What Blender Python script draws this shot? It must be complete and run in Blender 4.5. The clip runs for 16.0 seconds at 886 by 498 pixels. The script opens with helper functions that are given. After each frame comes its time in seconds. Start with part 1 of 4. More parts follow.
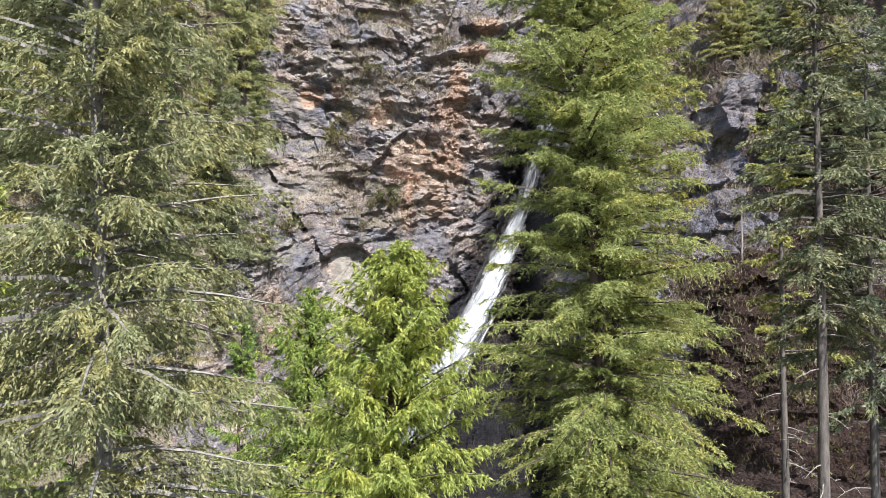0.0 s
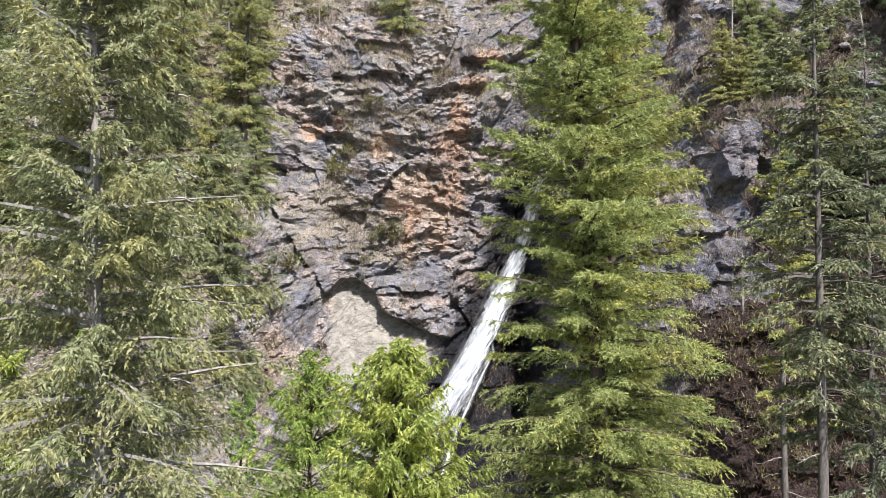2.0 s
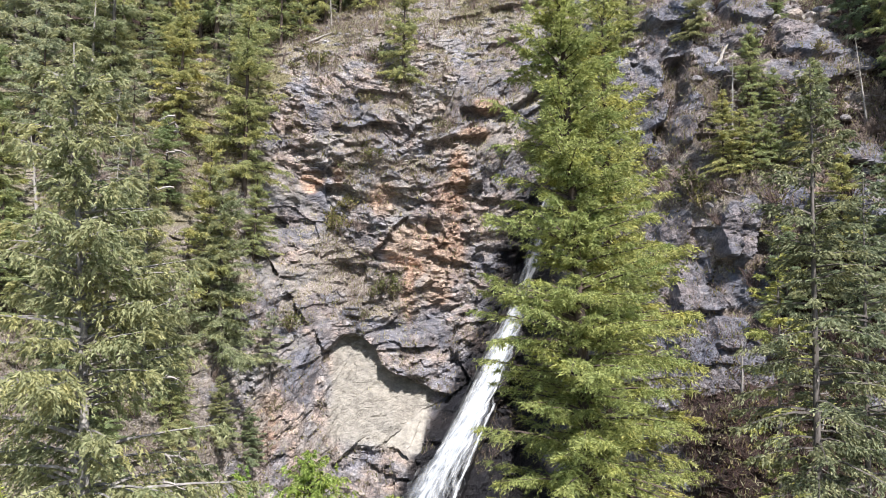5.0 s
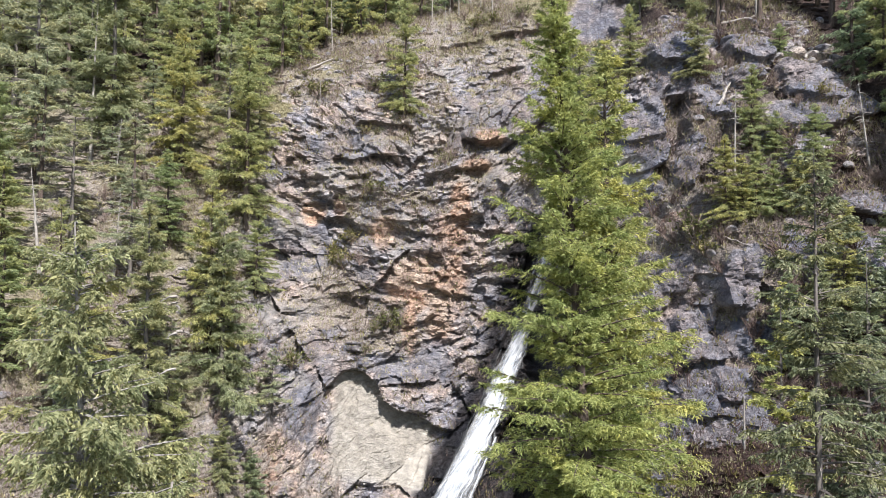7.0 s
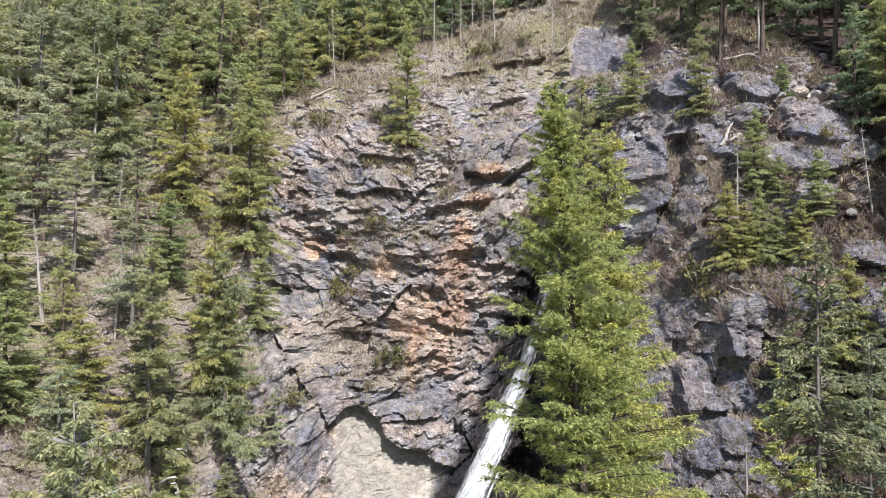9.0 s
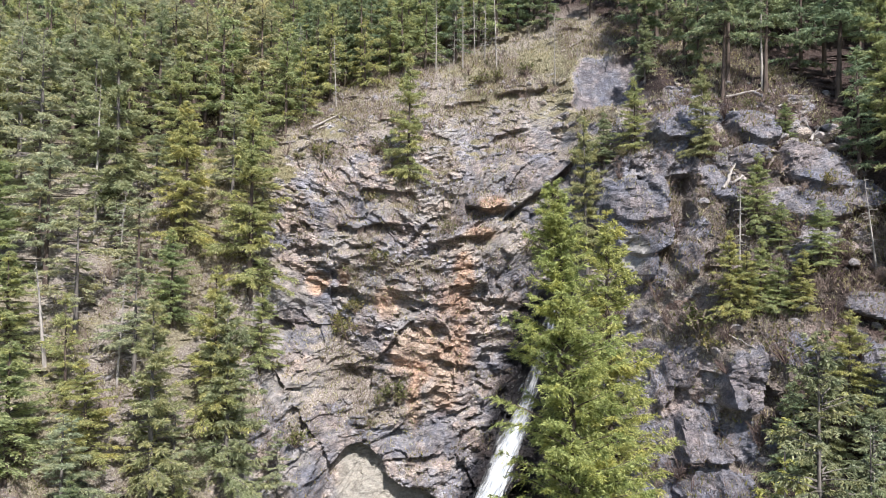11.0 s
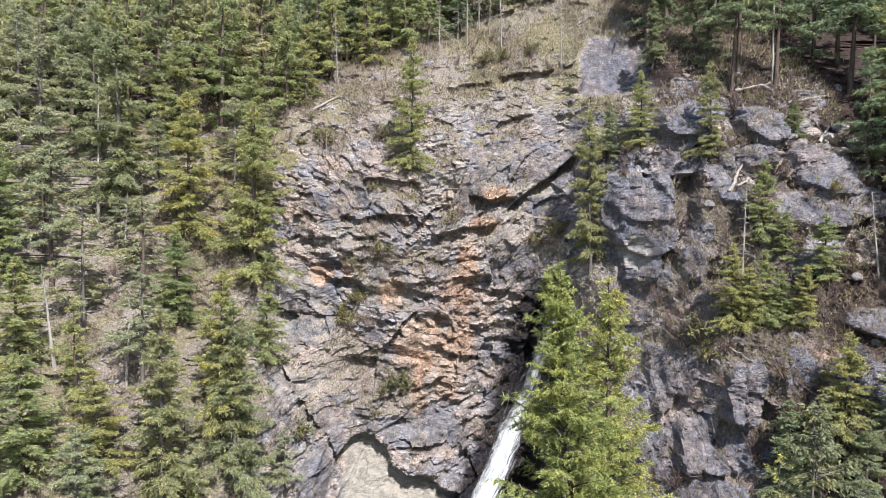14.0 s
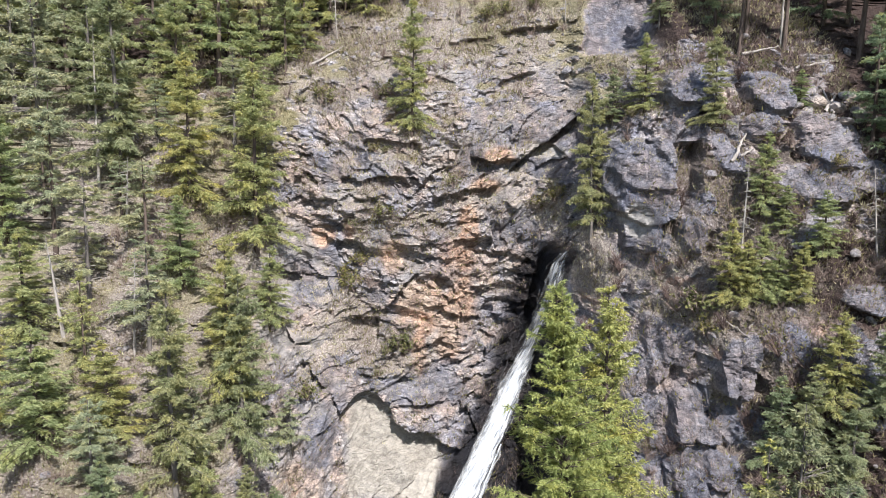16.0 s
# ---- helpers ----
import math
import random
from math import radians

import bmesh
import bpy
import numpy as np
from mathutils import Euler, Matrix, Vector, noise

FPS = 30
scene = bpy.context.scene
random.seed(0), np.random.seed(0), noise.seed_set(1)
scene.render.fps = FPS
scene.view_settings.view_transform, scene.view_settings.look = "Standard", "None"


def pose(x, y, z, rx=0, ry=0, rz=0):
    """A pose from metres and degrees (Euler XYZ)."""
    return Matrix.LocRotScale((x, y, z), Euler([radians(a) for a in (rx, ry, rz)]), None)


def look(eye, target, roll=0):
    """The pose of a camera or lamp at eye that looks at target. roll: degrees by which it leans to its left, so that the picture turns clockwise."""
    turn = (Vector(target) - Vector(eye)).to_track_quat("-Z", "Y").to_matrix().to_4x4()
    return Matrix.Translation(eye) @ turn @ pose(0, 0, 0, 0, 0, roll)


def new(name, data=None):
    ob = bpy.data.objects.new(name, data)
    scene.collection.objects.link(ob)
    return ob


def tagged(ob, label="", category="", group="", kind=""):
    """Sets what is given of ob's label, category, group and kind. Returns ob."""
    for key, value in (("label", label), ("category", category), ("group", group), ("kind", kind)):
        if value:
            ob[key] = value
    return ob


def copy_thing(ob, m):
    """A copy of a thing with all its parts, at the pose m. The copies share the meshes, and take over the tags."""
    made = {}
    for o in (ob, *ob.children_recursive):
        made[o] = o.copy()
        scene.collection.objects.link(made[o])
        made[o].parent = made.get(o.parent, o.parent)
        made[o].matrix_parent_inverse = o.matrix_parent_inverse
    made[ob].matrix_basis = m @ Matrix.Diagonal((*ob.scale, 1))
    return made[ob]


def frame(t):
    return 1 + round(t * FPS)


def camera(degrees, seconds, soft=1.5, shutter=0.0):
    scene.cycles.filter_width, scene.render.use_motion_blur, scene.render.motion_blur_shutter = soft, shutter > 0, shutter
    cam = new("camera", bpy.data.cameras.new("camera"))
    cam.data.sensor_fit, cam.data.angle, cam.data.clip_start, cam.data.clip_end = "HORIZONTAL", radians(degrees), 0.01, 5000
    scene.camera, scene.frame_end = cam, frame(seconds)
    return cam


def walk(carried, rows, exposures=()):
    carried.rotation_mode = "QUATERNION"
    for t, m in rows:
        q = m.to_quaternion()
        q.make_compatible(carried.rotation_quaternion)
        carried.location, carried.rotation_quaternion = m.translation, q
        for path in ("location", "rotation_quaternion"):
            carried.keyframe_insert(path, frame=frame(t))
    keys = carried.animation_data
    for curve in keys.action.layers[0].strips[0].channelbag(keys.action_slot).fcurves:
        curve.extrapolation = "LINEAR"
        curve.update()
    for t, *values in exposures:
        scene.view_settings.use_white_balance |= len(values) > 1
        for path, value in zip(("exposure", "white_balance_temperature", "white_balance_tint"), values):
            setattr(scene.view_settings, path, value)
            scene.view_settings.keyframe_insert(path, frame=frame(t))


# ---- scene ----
PATH = [
    (0, (0.111, 0.064, 22.636), (0.134, 2.061, 22.755), 0.8),
    (0.5, (0.121, 0.016, 23.224), (0.142, 2.013, 23.341), 0.8),
    (1, (0.098, -0.017, 24.05), (0.119, 1.98, 24.166), 0.8),
    (1.5, (0.105, -0.081, 24.879), (0.125, 1.916, 24.993), 0.8),
    (2, (0.106, -0.119, 25.717), (0.125, 1.877, 25.829), 0.8),
    (2.5, (0.154, -0.167, 26.55), (0.171, 1.83, 26.66), 0.7),
    (3, (0.199, -0.155, 27.381), (0.216, 1.842, 27.489), 0.7),
    (3.5, (0.252, -0.212, 28.226), (0.267, 1.786, 28.332), 0.8),
    (4, (0.28, -0.264, 29.076), (0.294, 1.734, 29.179), 0.8),
    (6.5, (0.212, -0.398, 33.349), (0.221, 1.6, 33.434), 0.6),
    (7, (0.19, -0.411, 34.145), (0.199, 1.588, 34.227), 0.7),
    (7.5, (0.206, -0.422, 34.972), (0.213, 1.577, 35.052), 0.6),
    (8, (0.227, -0.443, 35.797), (0.232, 1.556, 35.875), 0.6),
    (8.5, (0.212, -0.46, 36.623), (0.215, 1.538, 36.699), 0.6),
    (9, (0.232, -0.512, 37.431), (0.233, 1.487, 37.505), 0.6),
    (9.5, (0.263, -0.535, 38.285), (0.26, 1.464, 38.357), 0.6),
    (10, (0.287, -0.576, 39.19), (0.282, 1.423, 39.256), 0.6),
    (12.1, (0.303, -0.556, 42.728), (0.292, 1.443, 42.785), 0.5),
    (12.5, (0.306, -0.552, 43.402), (0.293, 1.447, 43.445), 0.5),
    (13, (0.305, -0.566, 44.183), (0.291, 1.434, 44.188), 0.6),
    (13.5, (0.283, -0.591, 45.012), (0.269, 1.408, 44.957), 0.6),
    (14, (0.292, -0.549, 45.89), (0.276, 1.447, 45.776), 0.6),
    (14.5, (0.257, -0.522, 46.708), (0.242, 1.471, 46.539), 0.6),
    (15, (0.222, -0.507, 47.443), (0.207, 1.481, 47.229), 0.7),
    (15.5, (0.178, -0.538, 48.231), (0.164, 1.444, 47.969), 0.6),
    (16, (0.131, -0.509, 49.01), (0.118, 1.467, 48.7), 0.7),
]
cam = camera(61.8, 16.0, 0.8)
walk(cam, [(t, look(eye, target, roll)) for t, eye, target, roll in PATH], [(0, 1.08)])

# ---- light: high spring sun from behind the viewer's right shoulder, clear sky
SUN_TO = Vector((0.24, -0.6, 0.77)).normalized()
world = bpy.data.worlds.new("sky")
scene.world = world
world.use_nodes = True
sky = world.node_tree.nodes.new("ShaderNodeTexSky")
sky.sky_type = "NISHITA"
sky.sun_disc = False
sky.sun_elevation = math.asin(SUN_TO.z)
sky.sun_rotation = math.atan2(SUN_TO.x, SUN_TO.y)
background = world.node_tree.nodes["Background"]
background.inputs["Strength"].default_value = 0.1
world.node_tree.links.new(sky.outputs["Color"], background.inputs["Color"])
sun = new("sun", bpy.data.lights.new("sun", "SUN"))
sun.data.energy, sun.data.angle, sun.data.color = 5.0, radians(0.5), (1.0, 0.965, 0.94)
sun.matrix_world = look(SUN_TO * 200, (0, 0, 0))


# ---- materials
def material(name, rough=0.9, spec=0.3):
    m = bpy.data.materials.new(name)
    m.use_nodes = True
    b = m.node_tree.nodes["Principled BSDF"]
    b.inputs["Roughness"].default_value = rough
    b.inputs["Specular IOR Level"].default_value = spec
    return m, m.node_tree, b


def node(nt, kind, links=(), **values):
    n = nt.nodes.new(kind)
    for key, value in values.items():
        n.inputs[key.replace("_", " ")].default_value = value
    for key, out in links:
        nt.links.new(out, n.inputs[key])
    return n


def noise_tex(nt, coord, scale, detail=4.0, rough=0.6):
    return node(nt, "ShaderNodeTexNoise", [("Vector", coord)], Scale=scale, Detail=detail, Roughness=rough)


def ramp(nt, fac, stops):
    r = nt.nodes.new("ShaderNodeValToRGB")
    e = r.color_ramp.elements
    while len(e) < len(stops):
        e.new(0.5)
    for el, (pos, col) in zip(e, stops):
        el.position, el.color = pos, (*col, 1)
    nt.links.new(fac, r.inputs["Fac"])
    return r


def blend(nt, fac, a, b, how="MIX"):
    m = nt.nodes.new("ShaderNodeMix")
    m.data_type, m.blend_type = "RGBA", how
    for key, value in (("Factor", fac), ("A", a), ("B", b)):
        socket = [s for s in m.inputs if s.name == key and s.enabled][0]
        if isinstance(value, (int, float)):
            socket.default_value = value
        elif isinstance(value, tuple):
            socket.default_value = (*value, 1)
        else:
            nt.links.new(value, socket)
    return [s for s in m.outputs if s.enabled][0]


def mathn(nt, op, a, b=0.0):
    m = nt.nodes.new("ShaderNodeMath")
    m.operation = op
    for i, value in enumerate((a, b)):
        if isinstance(value, (int, float)):
            m.inputs[i].default_value = value
        else:
            nt.links.new(value, m.inputs[i])
    return m.outputs[0]


def rock_and_soil():
    """Grey bedded rock with iron stain, pale fresh faces, dry soil, turf and dark leaf litter where the ground holds
    it; litter and wet tones also hold painted shade.
    """
    m, nt, b = material("weathered_rock_and_soil", 0.85, 0.25)
    co = node(nt, "ShaderNodeTexCoord").outputs["Object"]
    att = nt.nodes.new("ShaderNodeAttribute")
    att.attribute_name = "cover"
    cover = nt.nodes.new("ShaderNodeSeparateColor")
    nt.links.new(att.outputs["Color"], cover.inputs[0])
    iron, soil, pale = cover.outputs
    green = att.outputs["Alpha"]
    leaf = nt.nodes.new("ShaderNodeAttribute")
    leaf.attribute_name = "litter_shade"
    plain = nt.nodes.new("ShaderNodeAttribute")
    plain.attribute_name = "sound_face"
    sound = plain.outputs["Fac"]
    big = noise_tex(nt, co, 0.35, 5, 0.65).outputs["Fac"]
    mid = noise_tex(nt, co, 1.6, 6, 0.7).outputs["Fac"]
    fine = noise_tex(nt, co, 7.0, 6, 0.75).outputs["Fac"]
    warp = blend(nt, 0.12, co, noise_tex(nt, co, 1.1, 4, 0.6).outputs["Color"], "ADD")
    beds = node(nt, "ShaderNodeMapping", [("Vector", warp)], Rotation=(0, radians(18), 0), Scale=(0.65, 1.0, 1.5)).outputs[0]
    tone, edge = [], []
    for scale in (0.8, 2.6, 7.0):
        cell = node(nt, "ShaderNodeTexVoronoi", [("Vector", beds)], Scale=scale)
        tone.append(node(nt, "ShaderNodeSeparateColor", [(0, cell.outputs["Color"])]).outputs[0])
        rim = node(nt, "ShaderNodeTexVoronoi", [("Vector", beds)], Scale=scale)
        rim.feature = "DISTANCE_TO_EDGE"
        edge.append(ramp(nt, rim.outputs["Distance"], [(0.0, (0, 0, 0)), (0.07, (1, 1, 1))]).outputs[0])
    pick = mathn(nt, "ADD", mathn(nt, "MULTIPLY", mid, 0.55), mathn(nt, "MULTIPLY", mathn(nt, "ADD", mathn(nt, "ADD", tone[0], tone[1]), tone[2]), 0.15))
    grey = ramp(nt, pick, [(0.32, (0.13, 0.128, 0.14)), (0.44, (0.265, 0.255, 0.27)), (0.54, (0.375, 0.36, 0.365)), (0.68, (0.54, 0.51, 0.49))]).outputs[0]
    warm = ramp(nt, big, [(0.36, (0.92, 0.95, 1.07)), (0.48, (1.06, 1.01, 0.98)), (0.6, (1.3, 1.09, 0.94))]).outputs[0]
    grey = blend(nt, 1.0, grey, warm, "MULTIPLY")
    lichen = ramp(nt, noise_tex(nt, co, 3.3, 8, 0.8).outputs["Fac"], [(0.55, (0, 0, 0)), (0.64, (1, 1, 1))]).outputs[0]
    grey = blend(nt, mathn(nt, "MULTIPLY", lichen, 0.42), grey, (0.07, 0.07, 0.07))
    runs = node(nt, "ShaderNodeMapping", [("Vector", co)], Scale=(1.3, 1.3, 0.14)).outputs[0]
    runs = ramp(nt, noise_tex(nt, runs, 1.0, 5, 0.65).outputs["Fac"], [(0.56, (0, 0, 0)), (0.68, (1, 1, 1))]).outputs[0]
    grey = blend(nt, mathn(nt, "MULTIPLY", runs, 0.35), grey, (0.09, 0.09, 0.10))
    clean = ramp(nt, mid, [(0.3, (0.045, 0.047, 0.06)), (0.48, (0.105, 0.106, 0.126)), (0.66, (0.235, 0.233, 0.255))]).outputs[0]
    clean = blend(nt, 0.7, clean, warm, "MULTIPLY")
    clean = blend(nt, mathn(nt, "MULTIPLY", runs, 0.45), clean, (0.10, 0.10, 0.11))
    grey = blend(nt, mathn(nt, "MULTIPLY", sound, 0.85), grey, clean)
    rust = ramp(nt, mathn(nt, "ADD", mathn(nt, "MULTIPLY", fine, 0.6), mathn(nt, "MULTIPLY", tone[1], 0.3)), [(0.28, (0.22, 0.125, 0.085)), (0.44, (0.48, 0.30, 0.20)), (0.62, (0.64, 0.48, 0.365))]).outputs[0]
    rock = blend(nt, iron, grey, rust)
    light = ramp(nt, mid, [(0.3, (0.165, 0.152, 0.132)), (0.5, (0.29, 0.268, 0.232)), (0.72, (0.40, 0.372, 0.325))]).outputs[0]
    light = blend(nt, mathn(nt, "MULTIPLY", lichen, 0.2), light, (0.13, 0.12, 0.10))
    rock = blend(nt, pale, rock, light)
    spot = node(nt, "ShaderNodeSeparateXYZ", [(0, warp)]).outputs
    lines = []
    for turn in (-22, 33):
        turned = node(nt, "ShaderNodeMapping", [("Vector", warp)], Rotation=(0, radians(turn), 0)).outputs[0]
        drawn = node(nt, "ShaderNodeMapping", [("Vector", turned)], Scale=(0.35, 0.6, 3.2)).outputs[0]
        lines.append(noise_tex(nt, drawn, 1.0, 6, 0.7).outputs["Fac"])
    right = ramp(nt, mathn(nt, "ADD", mathn(nt, "MULTIPLY", spot[0], 0.15), 0.5), [(0.2, (0, 0, 0)), (0.8, (1, 1, 1))]).outputs[0]
    bedding = blend(nt, right, lines[0], lines[1])
    upright = noise_tex(nt, node(nt, "ShaderNodeMapping", [("Vector", warp)], Rotation=(0, radians(-8), 0), Scale=(2.6, 0.8, 0.4)).outputs[0], 1.0, 6, 0.7).outputs["Fac"]
    split = ramp(nt, mathn(nt, "MULTIPLY", spot[0], 0.05), [(0.56, (0, 0, 0)), (0.66, (1, 1, 1))]).outputs[0]
    low = ramp(nt, mathn(nt, "MULTIPLY", spot[2], 0.02), [(0.56, (1, 1, 1)), (0.61, (0, 0, 0))]).outputs[0]
    west = ramp(nt, mathn(nt, "MULTIPLY", spot[0], -0.05), [(0.4, (0, 0, 0)), (0.5, (1, 1, 1))]).outputs[0]
    bedding = blend(nt, mathn(nt, "MAXIMUM", split, mathn(nt, "MULTIPLY", low, west)), bedding, upright)
    rock = blend(nt, split, rock, blend(nt, 1.0, rock, (0.95, 0.97, 1.02), "MULTIPLY"))
    seams = ramp(nt, bedding, [(0.36, (1, 1, 1)), (0.44, (0, 0, 0))]).outputs[0]
    faces = ramp(nt, bedding, [(0.45, (0.86, 0.86, 0.88)), (0.62, (1.2, 1.18, 1.15))]).outputs[0]
    plainer = mathn(nt, "MAXIMUM", sound, pale)
    rock = blend(nt, mathn(nt, "SUBTRACT", 0.85, mathn(nt, "MULTIPLY", plainer, 0.55)), rock, blend(nt, 1.0, rock, faces, "MULTIPLY"))
    rock = blend(nt, mathn(nt, "MULTIPLY", seams, mathn(nt, "SUBTRACT", 0.5, mathn(nt, "MULTIPLY", plainer, 0.36))), rock, (0.05, 0.048, 0.045))
    joints = mathn(nt, "MULTIPLY", mathn(nt, "MULTIPLY", edge[0], edge[1]), mathn(nt, "ADD", mathn(nt, "MULTIPLY", edge[2], 0.5), 0.5))
    rock = blend(nt, mathn(nt, "MULTIPLY", mathn(nt, "SUBTRACT", 1.0, joints), mathn(nt, "SUBTRACT", 0.38, mathn(nt, "MULTIPLY", pale, 0.33))), rock, (0.05, 0.048, 0.045))
    earth = ramp(nt, fine, [(0.3, (0.06, 0.049, 0.043)), (0.42, (0.165, 0.138, 0.12)), (0.53, (0.285, 0.247, 0.218)), (0.68, (0.48, 0.435, 0.39))]).outputs[0]
    turf = ramp(nt, fine, [(0.3, (0.08, 0.08, 0.035)), (0.5, (0.21, 0.185, 0.105)), (0.7, (0.38, 0.34, 0.22))]).outputs[0]
    earth = blend(nt, green, earth, turf)
    # Litter brown, kept extra dark to include the shade under trees.
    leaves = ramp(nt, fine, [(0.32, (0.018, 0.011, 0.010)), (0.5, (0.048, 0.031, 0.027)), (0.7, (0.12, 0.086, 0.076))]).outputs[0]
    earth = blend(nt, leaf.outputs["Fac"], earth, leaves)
    patch = ramp(nt, mathn(nt, "ADD", soil, mathn(nt, "MULTIPLY", mathn(nt, "SUBTRACT", fine, 0.5), 1.1)), [(0.42, (0, 0, 0)), (0.56, (1, 1, 1))]).outputs[0]
    # Wet rock, tinted darker still to paint in the shade of the cleft.
    wet_shade_att = nt.nodes.new("ShaderNodeAttribute")
    wet_shade_att.attribute_name = "wet_shade"
    wet_shade = ramp(nt, mathn(nt, "ADD", wet_shade_att.outputs["Fac"], mathn(nt, "MULTIPLY", mathn(nt, "SUBTRACT", mid, 0.5), 1.2)), [(0.25, (0, 0, 0)), (0.75, (1, 1, 1))]).outputs[0]
    rock = blend(nt, wet_shade, rock, blend(nt, 1.0, rock, (0.085, 0.085, 0.095), "MULTIPLY"))
    nt.links.new(mathn(nt, "SUBTRACT", 0.85, mathn(nt, "MULTIPLY", wet_shade, 0.45)), b.inputs["Roughness"])
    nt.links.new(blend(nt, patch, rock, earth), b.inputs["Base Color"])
    height = mathn(nt, "ADD", mathn(nt, "MULTIPLY", fine, 0.45), mathn(nt, "MULTIPLY", joints, 0.25))
    height = mathn(nt, "ADD", height, mathn(nt, "MULTIPLY", noise_tex(nt, co, 2.5, 8, 0.8).outputs["Fac"], 0.7))
    height = mathn(nt, "ADD", height, mathn(nt, "ADD", mathn(nt, "MULTIPLY", tone[1], 0.3), mathn(nt, "MULTIPLY", tone[2], 0.16)))
    height = mathn(nt, "ADD", height, mathn(nt, "MULTIPLY", bedding, 0.8))
    height = mathn(nt, "MULTIPLY", height, mathn(nt, "SUBTRACT", 1.0, mathn(nt, "ADD", mathn(nt, "MULTIPLY", sound, 0.45), mathn(nt, "MULTIPLY", pale, 0.5))))
    bump = node(nt, "ShaderNodeBump", [("Height", height)], Strength=1.0, Distance=0.3)
    nt.links.new(bump.outputs[0], b.inputs["Normal"])
    return m


def foliage(name, dark, mid, light, sheer=0.35):
    m, nt, b = material(name, 0.55, 0.25)
    geo, info = nt.nodes.new("ShaderNodeNewGeometry"), nt.nodes.new("ShaderNodeObjectInfo")
    col = ramp(nt, geo.outputs["Random Per Island"], [(0.0, dark), (0.45, mid), (1.0, light)]).outputs[0]
    co = node(nt, "ShaderNodeTexCoord").outputs["Object"]
    clump = noise_tex(nt, co, 0.9, 3, 0.6).outputs["Fac"]
    col = blend(nt, 0.8, col, ramp(nt, clump, [(0.3, (0.72, 0.82, 0.8)), (0.5, (1, 1, 1)), (0.72, (1.25, 1.12, 0.8))]).outputs[0], "MULTIPLY")
    tint = ramp(nt, info.outputs["Random"], [(0.0, (0.82, 0.92, 0.95)), (0.5, (1, 1, 1)), (1.0, (1.2, 1.07, 0.9))]).outputs[0]
    col = blend(nt, 0.8, col, tint, "MULTIPLY")
    nt.links.new(col, b.inputs["Base Color"])
    thin = node(nt, "ShaderNodeBsdfTranslucent", [("Color", col)])
    mix = node(nt, "ShaderNodeMixShader", [(1, b.outputs[0]), (2, thin.outputs[0])], Fac=sheer)
    nt.links.new(mix.outputs[0], nt.nodes["Material Output"].inputs["Surface"])
    return m


def bark(name, dark, light, scale=6.0):
    m, nt, b = material(name, 0.9, 0.2)
    co = node(nt, "ShaderNodeTexCoord").outputs["Object"]
    stretch = node(nt, "ShaderNodeMapping", [("Vector", co)], Scale=(1, 1, 0.22)).outputs[0]
    n = noise_tex(nt, stretch, scale, 6, 0.75).outputs["Fac"]
    nt.links.new(ramp(nt, n, [(0.32, dark), (0.68, light)]).outputs[0], b.inputs["Base Color"])
    nt.links.new(node(nt, "ShaderNodeBump", [("Height", n)], Strength=0.8, Distance=0.05).outputs[0], b.inputs["Normal"])
    return m


def water_mat(name, ragged):
    """White, aerated falling water that thins to clear streaks at its edges."""
    m, nt, b = material(name, 0.6, 0.3)
    att = nt.nodes.new("ShaderNodeAttribute")
    att.attribute_name = "flow"
    part_of = nt.nodes.new("ShaderNodeSeparateColor")
    nt.links.new(att.outputs["Color"], part_of.inputs[0])
    along, across, solid = part_of.outputs
    v = node(nt, "ShaderNodeCombineXYZ", [("X", mathn(nt, "MULTIPLY", across, 7.5)), ("Y", mathn(nt, "MULTIPLY", along, 2.4))]).outputs[0]
    streak = noise_tex(nt, v, 1.0, 5, 0.62).outputs["Fac"]
    nt.links.new(ramp(nt, streak, [(0.3, (0.24, 0.28, 0.33)), (0.47, (0.46, 0.49, 0.53)), (0.64, (0.74, 0.75, 0.76))]).outputs[0], b.inputs["Base Color"])
    nt.links.new(ramp(nt, mathn(nt, "ADD", solid, mathn(nt, "MULTIPLY", mathn(nt, "SUBTRACT", streak, 0.5), ragged)), [(0.06, (0, 0, 0)), (1.05, (1, 1, 1))]).outputs[0], b.inputs["Alpha"])
    nt.links.new(node(nt, "ShaderNodeBump", [("Height", streak)], Strength=0.3, Distance=0.2).outputs[0], b.inputs["Normal"])
    return m


ROCK = rock_and_soil()
FIR = foliage("fir_needles", (0.145, 0.165, 0.058), (0.35, 0.358, 0.12), (0.53, 0.52, 0.21), 0.48)
FOREST = foliage("forest_fir_needles", (0.155, 0.185, 0.09), (0.345, 0.37, 0.178), (0.52, 0.54, 0.28), 0.55)
OLIVE = foliage("spruce_needles", (0.15, 0.175, 0.097), (0.28, 0.305, 0.17), (0.40, 0.42, 0.255), 0.5)
CEDAR = foliage("cedar_sprays", (0.17, 0.215, 0.05), (0.38, 0.42, 0.105), (0.60, 0.61, 0.21), 0.5)
GREEN_CEDAR = foliage("green_cedar_sprays", (0.11, 0.17, 0.04), (0.27, 0.36, 0.09), (0.46, 0.54, 0.17), 0.5)
SILVER = foliage("grey_green_needles", (0.085, 0.105, 0.07), (0.17, 0.20, 0.126), (0.295, 0.33, 0.22), 0.42)
PINE = foliage("pine_needles", (0.175, 0.195, 0.125), (0.35, 0.36, 0.225), (0.52, 0.515, 0.34), 0.5)
DEEP = foliage("shaded_forest_needles", (0.10, 0.14, 0.085), (0.215, 0.265, 0.155), (0.375, 0.42, 0.26), 0.5)
